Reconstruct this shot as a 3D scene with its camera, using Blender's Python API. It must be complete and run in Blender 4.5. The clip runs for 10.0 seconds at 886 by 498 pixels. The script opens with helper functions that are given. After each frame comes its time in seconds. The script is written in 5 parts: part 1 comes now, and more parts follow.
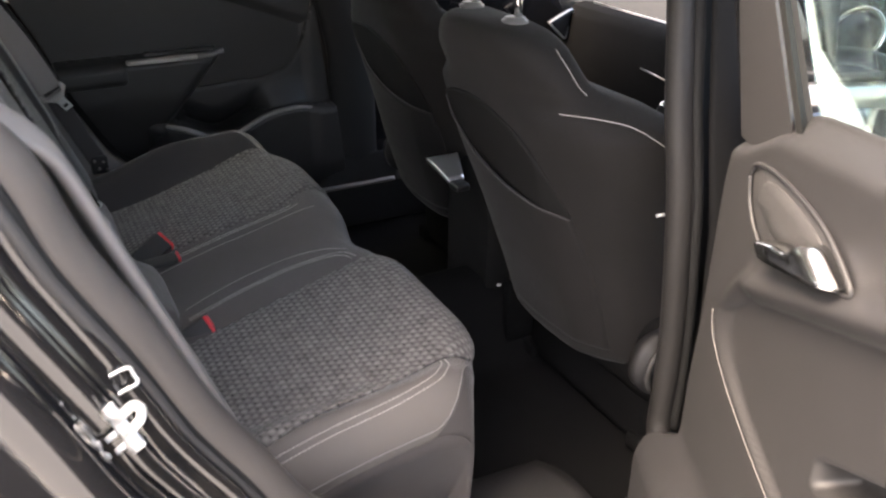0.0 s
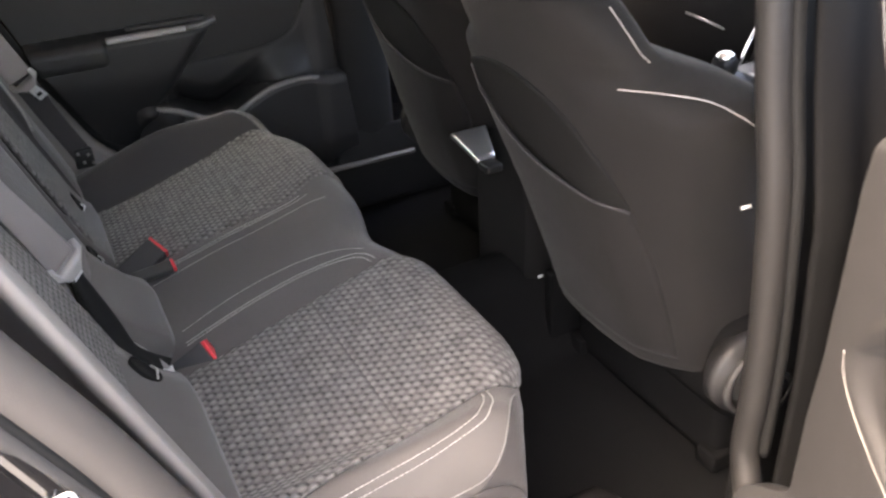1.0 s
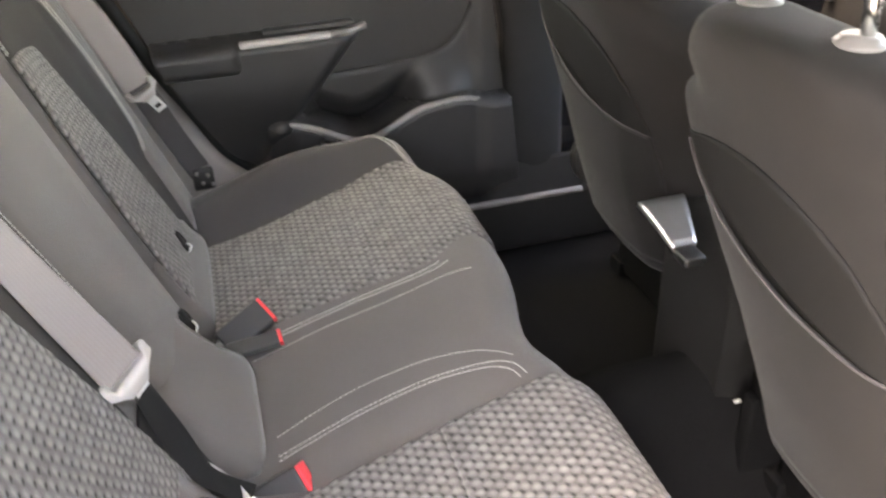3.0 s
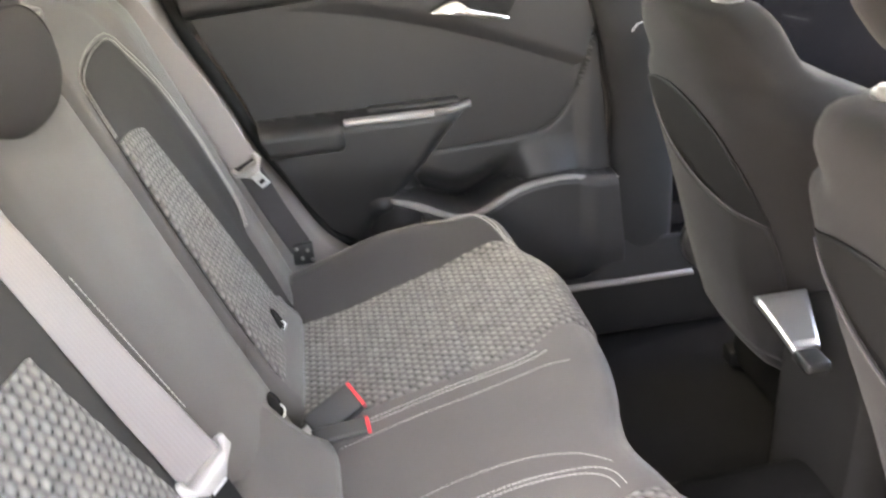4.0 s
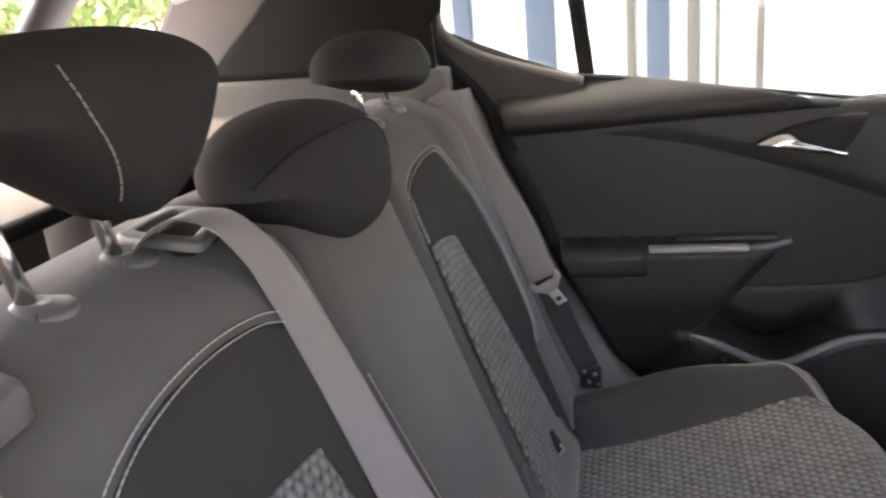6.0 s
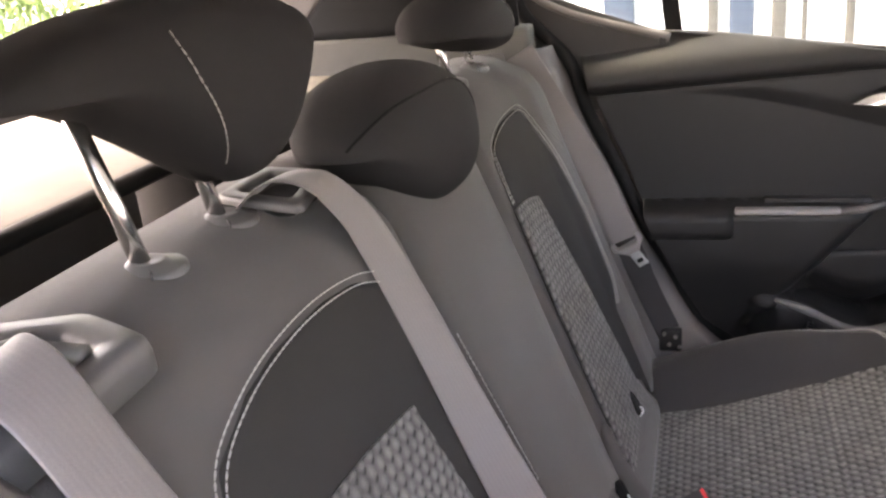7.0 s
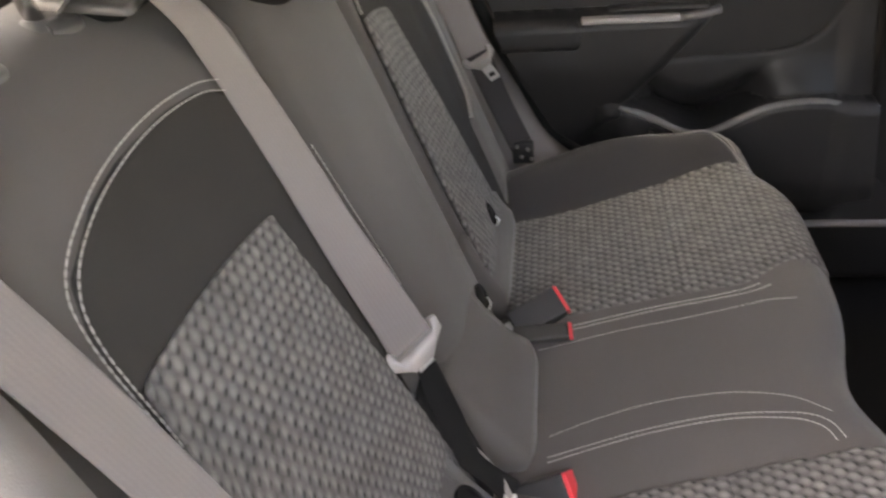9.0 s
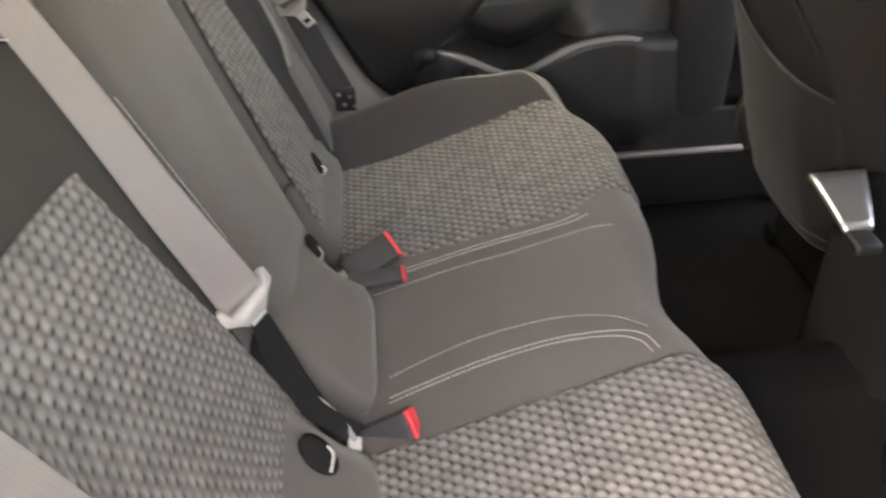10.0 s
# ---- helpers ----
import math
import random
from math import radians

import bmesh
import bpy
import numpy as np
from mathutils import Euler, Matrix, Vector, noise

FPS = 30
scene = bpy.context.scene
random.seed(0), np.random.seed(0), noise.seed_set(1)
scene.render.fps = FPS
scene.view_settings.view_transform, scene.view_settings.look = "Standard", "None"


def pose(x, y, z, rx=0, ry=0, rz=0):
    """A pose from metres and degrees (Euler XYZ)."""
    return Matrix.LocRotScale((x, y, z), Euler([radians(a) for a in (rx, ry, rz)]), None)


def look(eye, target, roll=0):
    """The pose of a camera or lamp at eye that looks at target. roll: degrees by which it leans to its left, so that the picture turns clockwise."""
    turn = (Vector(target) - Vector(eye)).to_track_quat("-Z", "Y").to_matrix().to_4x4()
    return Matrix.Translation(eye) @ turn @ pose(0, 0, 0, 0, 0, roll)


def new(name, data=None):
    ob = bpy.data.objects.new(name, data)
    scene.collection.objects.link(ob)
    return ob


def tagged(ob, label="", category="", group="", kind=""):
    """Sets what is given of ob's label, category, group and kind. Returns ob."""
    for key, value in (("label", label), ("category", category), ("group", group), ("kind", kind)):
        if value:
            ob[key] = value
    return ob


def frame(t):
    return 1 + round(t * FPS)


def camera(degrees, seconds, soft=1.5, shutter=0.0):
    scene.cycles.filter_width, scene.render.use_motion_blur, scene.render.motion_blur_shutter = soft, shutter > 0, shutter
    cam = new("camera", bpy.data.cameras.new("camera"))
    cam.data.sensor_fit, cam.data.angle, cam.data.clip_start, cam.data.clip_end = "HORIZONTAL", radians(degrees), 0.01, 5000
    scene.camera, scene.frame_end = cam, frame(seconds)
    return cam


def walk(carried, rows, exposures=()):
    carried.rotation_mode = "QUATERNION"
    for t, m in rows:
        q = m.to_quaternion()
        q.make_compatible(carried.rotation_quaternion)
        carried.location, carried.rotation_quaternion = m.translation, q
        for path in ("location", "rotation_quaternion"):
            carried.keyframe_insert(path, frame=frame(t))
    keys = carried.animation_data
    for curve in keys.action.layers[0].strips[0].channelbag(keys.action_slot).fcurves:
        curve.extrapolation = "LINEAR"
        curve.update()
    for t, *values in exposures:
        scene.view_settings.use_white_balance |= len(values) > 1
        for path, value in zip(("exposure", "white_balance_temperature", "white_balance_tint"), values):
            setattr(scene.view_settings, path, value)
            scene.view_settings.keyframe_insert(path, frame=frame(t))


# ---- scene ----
cam = camera(55.5, 10.0, soft=2.3, shutter=0.5)
PATH = [
    (0, (-0.095, -1.36, 1.323), (0.741, 0.216, 0.418), 0.6),
    (0.5, (-0.042, -1.251, 1.307), (0.783, 0.323, 0.389), -1.7),
    (1, (-0.002, -1.158, 1.293), (0.754, 0.392, 0.281), -3.1),
    (1.5, (0.022, -1.07, 1.293), (0.702, 0.457, 0.196), -3.2),
    (2, (0.045, -0.963, 1.289), (0.696, 0.563, 0.172), -1.8),
    (3.5, (0.123, -0.804, 1.278), (0.432, 0.908, 0.292), -3.9),
    (4, (0.128, -0.783, 1.286), (0.345, 0.986, 0.378), -4.7),
    (4.5, (0.129, -0.766, 1.289), (0.208, 1.069, 0.498), -5.1),
    (5, (0.125, -0.754, 1.286), (0.018, 1.139, 0.647), -4.9),
    (5.5, (0.124, -0.751, 1.285), (-0.167, 1.134, 0.682), -4.9),
    (7, (0.103, -0.76, 1.294), (-0.494, 1.021, 0.608), -6.1),
    (7.5, (0.098, -0.761, 1.284), (-0.509, 0.978, 0.503), -6.9),
    (8, (0.098, -0.762, 1.28), (-0.438, 0.939, 0.376), -6.6),
    (8.5, (0.1, -0.767, 1.274), (-0.306, 0.922, 0.283), -6.0),
    (9, (0.104, -0.768, 1.27), (-0.165, 0.906, 0.209), -5.3),
    (9.5, (0.108, -0.768, 1.265), (0.024, 0.89, 0.15), -3.8),
    (10, (0.112, -0.773, 1.263), (0.224, 0.842, 0.089), -2.2),
]
EXPOSURE = [  # seconds, stops, kelvin, tint
    (0.0, 3.70, 7500, 13), (0.5, 4.05, 7700, 13), (1.0, 4.46, 7800, 14), (1.5, 4.86, 7900, 14), (2.0, 5.08, 8300, 14), (3.5, 6.00, 8600, 14), (4.0, 6.18, 8300, 14), (4.5, 5.97, 8000, 14), (5.0, 5.25, 7800, 15), (5.5, 4.60, 7600, 16), (7.0, 4.90, 8100, 22), (8.0, 4.42, 8400, 21), (9.0, 4.85, 8800, 17), (10.0, 5.40, 9100, 14),
]
walk(cam, [(t, look(eye, target, roll)) for t, eye, target, roll in PATH], EXPOSURE)

# ---- light ----
world = bpy.data.worlds.new("world")
scene.world = world
world.use_nodes = True
wn = world.node_tree.nodes
sky = wn.new("ShaderNodeTexSky")
sky.sky_type, sky.sun_disc = "NISHITA", False
sky.sun_elevation, sky.sun_rotation = radians(60), radians(272)
sky.air_density, sky.dust_density = 1.0, 6.0
world.node_tree.links.new(sky.outputs[0], wn["Background"].inputs[0])
wn["Background"].inputs[1].default_value = 0.15
sun = new("sun", bpy.data.lights.new("sun", "SUN"))
sun.data.energy, sun.data.angle, sun.data.color = 0.25, radians(30), (1.0, 0.96, 0.92)
sun.matrix_world = look((-3.0, 0.1, 5.2), (0, 0, 0))

# ---- materials ----
CY = -0.018          # the car's middle plane


def node_material(name, base, rough=0.6, metal=0.0, vary=0.15, scale=40.0, bump=0.1, fine=900.0, tint=None, coat=0.0, sheen=0.0, spec=0.5):
    m = bpy.data.materials.new(name)
    m.use_nodes = True
    t = m.node_tree
    b = t.nodes["Principled BSDF"]
    tc = t.nodes.new("ShaderNodeTexCoord")
    n1, n2 = t.nodes.new("ShaderNodeTexNoise"), t.nodes.new("ShaderNodeTexNoise")
    n1.inputs["Scale"].default_value, n1.inputs["Detail"].default_value = scale * 0.25, 5
    n2.inputs["Scale"].default_value, n2.inputs["Detail"].default_value = fine, 2
    ramp = t.nodes.new("ShaderNodeMix")
    ramp.data_type = "RGBA"
    other = tint or tuple(c * 0.72 for c in base)
    ramp.inputs["A"].default_value = (*[c * (1 + vary) for c in base], 1)
    ramp.inputs["B"].default_value = (*[c * (1 - vary) + o * vary * 0.5 for c, o in zip(base, other)], 1)
    add = t.nodes.new("ShaderNodeMath")
    add.operation = "MULTIPLY_ADD"
    add.inputs[1].default_value, add.inputs[2].default_value = 0.35, 0.0
    add2 = t.nodes.new("ShaderNodeMath")
    add2.operation = "MULTIPLY_ADD"
    add2.inputs[1].default_value = 0.75
    for n in (n1, n2):
        t.links.new(tc.outputs["Object"], n.inputs["Vector"])
    t.links.new(n2.outputs["Fac"], add.inputs[0])
    t.links.new(n1.outputs["Fac"], add2.inputs[0])
    t.links.new(add.outputs[0], add2.inputs[2])
    t.links.new(add2.outputs[0], ramp.inputs["Factor"])
    t.links.new(ramp.outputs["Result"], b.inputs["Base Color"])
    bp = t.nodes.new("ShaderNodeBump")
    bp.inputs["Strength"].default_value, bp.inputs["Distance"].default_value = bump, 0.002
    t.links.new(n2.outputs["Fac"], bp.inputs["Height"])
    t.links.new(bp.outputs["Normal"], b.inputs["Normal"])
    rr = t.nodes.new("ShaderNodeMapRange")
    rr.inputs["To Min"].default_value, rr.inputs["To Max"].default_value = max(0.02, rough - 0.08), min(1, rough + 0.08)
    t.links.new(n1.outputs["Fac"], rr.inputs["Value"])
    t.links.new(rr.outputs["Result"], b.inputs["Roughness"])
    b.inputs["Metallic"].default_value = metal
    b.inputs["Specular IOR Level"].default_value = spec
    b.inputs["Coat Weight"].default_value = coat
    b.inputs["Sheen Weight"].default_value = sheen
    b.inputs["Sheen Roughness"].default_value = 0.4
    return m


PITCH, ROWS = 0.0132, 0.0210      # across and along spacing of the woven net


def woven_height(u, v):
    """Relief of the seat cloth, 0 to 1: staggered proud lozenges; u, v in metres."""
    return (0.5 + 0.5 * math.cos(2 * math.pi * u / PITCH) * math.cos(2 * math.pi * v / ROWS)) ** 0.8


def woven_material():
    """Seat cloth of staggered proud lozenges, each with a short dark slit at its lower end that also paints the bump's
    soft shade, laid out in metres on the UV map.
    """
    m = bpy.data.materials.new("woven_cloth")
    m.use_nodes = True
    t = m.node_tree
    b = t.nodes["Principled BSDF"]
    uv = t.nodes.new("ShaderNodeUVMap")
    sep = t.nodes.new("ShaderNodeSeparateXYZ")
    t.links.new(uv.outputs[0], sep.inputs[0])

    def op(kind, x, y=None, z=None):
        n = t.nodes.new("ShaderNodeMath")
        n.operation = kind
        for k, val in enumerate((x, y, z)):
            if val is None:
                continue
            if isinstance(val, (int, float)):
                n.inputs[k].default_value = val
            else:
                t.links.new(val, n.inputs[k])
        return n.outputs[0]
    bb = op("DIVIDE", sep.outputs["Y"], ROWS)
    aa = op("DIVIDE", sep.outputs["X"], PITCH)
    mm, nn = op("ADD", aa, bb), op("SUBTRACT", aa, bb)
    rm, rn = op("ROUND", mm), op("ROUND", nn)
    dm, dn = op("SUBTRACT", mm, rm), op("SUBTRACT", nn, rn)
    da = op("MULTIPLY", op("ADD", dm, dn), 0.5)
    db = op("MULTIPLY", op("SUBTRACT", dm, dn), 0.5)
    cell = t.nodes.new("ShaderNodeCombineXYZ")
    t.links.new(rm, cell.inputs[0])
    t.links.new(rn, cell.inputs[1])
    hsh = t.nodes.new("ShaderNodeTexWhiteNoise")
    hsh.noise_dimensions = "2D"
    t.links.new(cell.outputs[0], hsh.inputs["Vector"])
    # a proud pale lozenge fills every cell; a short slit, darkened with the bump's soft shade, cuts in at its lower end
    u, v = op("MULTIPLY", da, PITCH * 1000), op("MULTIPLY", db, ROWS * 1000)

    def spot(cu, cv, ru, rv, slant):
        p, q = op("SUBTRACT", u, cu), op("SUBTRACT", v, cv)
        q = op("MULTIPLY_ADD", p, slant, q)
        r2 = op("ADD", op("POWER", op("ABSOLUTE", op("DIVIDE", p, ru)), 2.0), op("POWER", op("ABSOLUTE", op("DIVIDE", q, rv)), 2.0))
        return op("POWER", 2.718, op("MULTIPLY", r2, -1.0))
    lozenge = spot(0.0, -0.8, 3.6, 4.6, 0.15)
    slit_shade = spot(0.6, 4.6, 2.3, 1.5, 0.35)
    relief = op("SUBTRACT", op("MULTIPLY", lozenge, 0.7), op("MULTIPLY", slit_shade, 0.8))
    yarn = t.nodes.new("ShaderNodeTexNoise")
    yarn.inputs["Scale"].default_value, yarn.inputs["Detail"].default_value = 1300, 2
    blot = t.nodes.new("ShaderNodeTexNoise")
    blot.inputs["Scale"].default_value, blot.inputs["Detail"].default_value = 45, 3
    for n in (yarn, blot):
        t.links.new(uv.outputs[0], n.inputs["Vector"])
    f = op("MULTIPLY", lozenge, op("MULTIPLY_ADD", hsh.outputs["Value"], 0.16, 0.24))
    f = op("SUBTRACT", f, op("MULTIPLY", slit_shade, op("MULTIPLY_ADD", hsh.outputs["Value"], 0.35, 0.22)))
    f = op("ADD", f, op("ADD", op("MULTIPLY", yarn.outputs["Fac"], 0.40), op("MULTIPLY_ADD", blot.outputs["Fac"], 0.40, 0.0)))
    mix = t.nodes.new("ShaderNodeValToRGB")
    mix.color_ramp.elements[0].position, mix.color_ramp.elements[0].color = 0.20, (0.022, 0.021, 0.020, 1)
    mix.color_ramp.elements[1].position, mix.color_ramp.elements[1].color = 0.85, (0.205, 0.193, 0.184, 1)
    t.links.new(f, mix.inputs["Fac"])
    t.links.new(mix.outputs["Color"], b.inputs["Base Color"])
    bp = t.nodes.new("ShaderNodeBump")
    bp.inputs["Strength"].default_value, bp.inputs["Distance"].default_value = 0.8, 0.0016
    t.links.new(op("MULTIPLY_ADD", yarn.outputs["Fac"], 0.25, relief), bp.inputs["Height"])
    t.links.new(bp.outputs["Normal"], b.inputs["Normal"])
    b.inputs["Roughness"].default_value = 0.85
    b.inputs["Specular IOR Level"].default_value = 0.15
    b.inputs["Sheen Weight"].default_value = 0.10
    return m


def web_material():
    """Seat belt webbing: fine ribs along the belt; UV: x across, y along, in metres."""
    m = bpy.data.materials.new("belt_webbing")
    m.use_nodes = True
    t = m.node_tree
    b = t.nodes["Principled BSDF"]
    uv = t.nodes.new("ShaderNodeUVMap")
    w = t.nodes.new("ShaderNodeTexWave")
    w.wave_type, w.bands_direction = "BANDS", "X"
    w.inputs["Scale"].default_value, w.inputs["Distortion"].default_value = 75, 0.3
    n = t.nodes.new("ShaderNodeTexNoise")
    n.inputs["Scale"].default_value = 700
    mix = t.nodes.new("ShaderNodeMix")
    mix.data_type = "RGBA"
    mix.inputs["A"].default_value, mix.inputs["B"].default_value = (0.132, 0.116, 0.110, 1), (0.178, 0.157, 0.150, 1)
    t.links.new(uv.outputs[0], w.inputs["Vector"])
    t.links.new(uv.outputs[0], n.inputs["Vector"])
    av = t.nodes.new("ShaderNodeMath")
    av.operation = "MULTIPLY_ADD"
    av.inputs[1].default_value = 0.22
    t.links.new(w.outputs["Fac"], av.inputs[0])
    t.links.new(n.outputs["Fac"], av.inputs[2])
    t.links.new(av.outputs[0], mix.inputs["Factor"])
    t.links.new(mix.outputs["Result"], b.inputs["Base Color"])
    bp = t.nodes.new("ShaderNodeBump")
    bp.inputs["Strength"].default_value, bp.inputs["Distance"].default_value = 0.25, 0.0006
    t.links.new(av.outputs[0], bp.inputs["Height"])
    t.links.new(bp.outputs["Normal"], b.inputs["Normal"])
    b.inputs["Roughness"].default_value = 0.55
    b.inputs["Sheen Weight"].default_value = 0.2
    return m


def glass_material(name, tint, gloss=0.07):
    """Thin window glass: tinted, clear, with a faint sharp reflection."""
    m = bpy.data.materials.new(name)
    m.use_nodes = True
    t = m.node_tree
    t.nodes.remove(t.nodes["Principled BSDF"])
    clear, shine, mix = t.nodes.new("ShaderNodeBsdfTransparent"), t.nodes.new("ShaderNodeBsdfGlossy"), t.nodes.new("ShaderNodeMixShader")
    clear.inputs["Color"].default_value = (*tint, 1)
    shine.inputs["Roughness"].default_value = 0.02
    mix.inputs["Fac"].default_value = gloss
    t.links.new(clear.outputs[0], mix.inputs[1])
    t.links.new(shine.outputs[0], mix.inputs[2])
    t.links.new(mix.outputs[0], t.nodes["Material Output"].inputs["Surface"])
    return m


CLOTH = node_material("grey_seat_cloth", (0.086, 0.079, 0.0745), 0.85, vary=0.3, scale=18, bump=0.25, fine=1400, sheen=0.2, spec=0.15)
CLOTH_DARK = node_material("dark_cloth_and_belt_shade", (0.038, 0.0355, 0.036), 0.8, vary=0.2, scale=30, bump=0.25, fine=1400, sheen=0.15, spec=0.12)
CLOTH_FRONT = node_material("black_front_seat_cloth", (0.0130, 0.0122, 0.0120), 0.85, vary=0.22, scale=30, bump=0.25, fine=1400, sheen=0.05, spec=0.10)
POCKET = node_material("black_cloth_and_pocket_shade", (0.009, 0.0088, 0.0087), 0.8, vary=0.2, scale=20, bump=0.2, fine=1200, spec=0.15)
CLOTH_MID = node_material("charcoal_seat_cloth", (0.027, 0.0255, 0.026), 0.85, vary=0.2, scale=30, bump=0.25, fine=1400, spec=0.12)
CLOTH_FACING = node_material("black_seat_cloth", (0.035, 0.0325, 0.0312), 0.85, vary=0.2, scale=30, bump=0.25, fine=1400, spec=0.12)
PLASTIC_BLACK = node_material("dark_pillar_trim", (0.013, 0.0128, 0.013), 0.65, vary=0.2, scale=18, bump=0.2, fine=900, spec=0.15)
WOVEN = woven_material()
WEB = web_material()
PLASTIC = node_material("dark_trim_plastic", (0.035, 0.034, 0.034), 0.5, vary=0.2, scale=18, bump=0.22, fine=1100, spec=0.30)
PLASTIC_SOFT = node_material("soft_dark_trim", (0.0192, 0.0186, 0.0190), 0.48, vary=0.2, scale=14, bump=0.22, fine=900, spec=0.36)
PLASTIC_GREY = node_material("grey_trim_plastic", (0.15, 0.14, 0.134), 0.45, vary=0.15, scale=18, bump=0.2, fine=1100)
BLACK = node_material("black_plastic", (0.012, 0.012, 0.012), 0.4, vary=0.2, scale=25, bump=0.12, spec=0.35)
RUBBER = node_material("black_rubber_and_gap_shade", (0.012, 0.012, 0.012), 0.7, vary=0.25, scale=40, bump=0.15, spec=0.12)
RUBBER_GREY = node_material("grey_flocked_seal", (0.054, 0.049, 0.046), 0.5, vary=0.2, scale=30, bump=0.2, spec=0.30)
RUBBER_DARK = node_material("worn_dark_seal", (0.019, 0.018, 0.0176), 0.5, vary=0.2, scale=30, bump=0.2, spec=0.2)
PAINT = node_material("black_car_paint", (0.006, 0.006, 0.007), 0.10, vary=0.3, scale=10, bump=0.01, coat=1.0)
CHROME = node_material("chrome", (0.78, 0.77, 0.75), 0.19, metal=1.0, vary=0.06, scale=30, bump=0.02)
SATIN = node_material("satin_silver", (0.55, 0.54, 0.53), 0.34, metal=0.9, vary=0.08, scale=40, bump=0.04)
STEEL = node_material("bright_zinc_steel", (0.66, 0.66, 0.65), 0.34, metal=0.6, vary=0.15, scale=60, bump=0.1)
GUIDE = node_material("grey_guide_plastic", (0.088, 0.083, 0.080), 0.4, vary=0.15, scale=30, bump=0.1)
SOCKET = node_material("glossy_grey_plastic", (0.12, 0.116, 0.112), 0.36, vary=0.15, scale=60, bump=0.03)
LIP = node_material("pale_piping_and_lit_lip", (0.15, 0.145, 0.14), 0.42, vary=0.12, scale=30, bump=0.1)
DASH = node_material("matt_black_dash", (0.0065, 0.0064, 0.0066), 0.75, vary=0.25, scale=16, bump=0.2, fine=900, spec=0.08)
TONGUE = node_material("light_grey_plastic", (0.33, 0.31, 0.295), 0.5, vary=0.12, scale=60, bump=0.06)
RED = node_material("red_plastic", (0.62, 0.035, 0.045), 0.4, vary=0.08, scale=60, bump=0.04)
THREAD = node_material("pale_thread", (0.36, 0.34, 0.32), 0.8, vary=0.12, scale=60, bump=0.2)
CARPET_AND_SHADE = node_material("black_carpet_and_shade", (0.0075, 0.0075, 0.0077), 0.95, vary=0.45, scale=30, bump=0.9, fine=500, spec=0.02)
LINING = node_material("grey_headlining", (0.48, 0.48, 0.48), 0.9, vary=0.08, scale=20, bump=0.15)
FELT = node_material("grey_felt", (0.115, 0.112, 0.102), 0.95, vary=0.25, scale=60, bump=0.4, fine=600, spec=0.10)
CONCRETE = node_material("pale_concrete", (0.33, 0.325, 0.315), 0.9, vary=0.2, scale=6, bump=0.4, fine=90)
WHITE_CLAD = node_material("white_cladding", (0.50, 0.50, 0.49), 0.5, vary=0.05, scale=3, bump=0.05)
BLUE_CLAD = node_material("blue_cladding", (0.016, 0.029, 0.055), 0.5, vary=0.12, scale=3, bump=0.05)
TAN_CLAD = node_material("tan_post", (0.045, 0.040, 0.036), 0.6, vary=0.15, scale=6, bump=0.1)
HEDGE = node_material("hedge_leaf", (0.10, 0.16, 0.04), 0.6, vary=0.4, scale=8, bump=0.1, tint=(0.16, 0.2, 0.05))
GLASS = glass_material("clear_glass", (0.90, 0.96, 0.92))
GLASS_GREEN = glass_material("green_tinted_glass", (0.78, 0.88, 0.82), 0.22)


# ---- building tools ----
def part(name, bm, material, parent=None, label="", smooth=True):
    me = bpy.data.meshes.new(name)
    if isinstance(bm, bmesh.types.BMesh):
        bmesh.ops.recalc_face_normals(bm, faces=bm.faces)
        bm.to_mesh(me)
        bm.free()
    else:
        verts, faces, uvs = bm
        me.from_pydata([tuple(v) for v in verts], [], faces)
        if uvs is not None:
            layer = me.uv_layers.new(name="UVMap")
            idx = np.empty(len(me.loops), dtype=np.int32)
            me.loops.foreach_get("vertex_index", idx)
            layer.data.foreach_set("uv", np.asarray(uvs, dtype=np.float32)[idx].ravel())
    me.materials.append(material)
    if smooth:
        me.shade_smooth()
    ob = new(name, me)
    if parent:
        ob.parent = parent
    if label:
        tagged(ob, label)
    return ob


def thing(name, label, category, group="", kind=""):
    return tagged(new(name), label, category, group, kind)


def smooth01(t):
    t = max(0.0, min(1.0, t))
    return t * t * (3 - 2 * t)


def sheet(f, nu, nv, thick=0.0, uv=None):
    """A grid surface f(u, v), u and v from 0 to 1, given depth against its normal."""
    P = np.array([[f(i / nu, j / nv) for j in range(nv + 1)] for i in range(nu + 1)], dtype=float)
    n = (nu + 1) * (nv + 1)
    flat = P.reshape(n, 3)
    ix = lambda i, j: i * (nv + 1) + j
    faces = [(ix(i, j), ix(i + 1, j), ix(i + 1, j + 1), ix(i, j + 1)) for i in range(nu) for j in range(nv)]
    uvs = None
    if uv:
        uvs = [uv(i / nu, j / nv) for i in range(nu + 1) for j in range(nv + 1)]
    if thick:
        du, dv = np.gradient(P, axis=0), np.gradient(P, axis=1)
        N = np.cross(du, dv).reshape(n, 3)
        N /= np.maximum(np.linalg.norm(N, axis=1, keepdims=True), 1e-9)
        verts = np.vstack([flat, flat - N * thick])
        faces += [tuple(n + k for k in reversed(q)) for q in faces]
        rim = [ix(i, 0) for i in range(nu + 1)] + [ix(nu, j) for j in range(1, nv + 1)] + [ix(i, nv) for i in range(nu - 1, -1, -1)] + [ix(0, j) for j in range(nv - 1, 0, -1)]
        for a, b in zip(rim, rim[1:] + rim[:1]):
            faces.append((b, a, a + n, b + n))
        if uvs:
            uvs = uvs + uvs
        return verts, faces, uvs
    return flat, faces, uvs


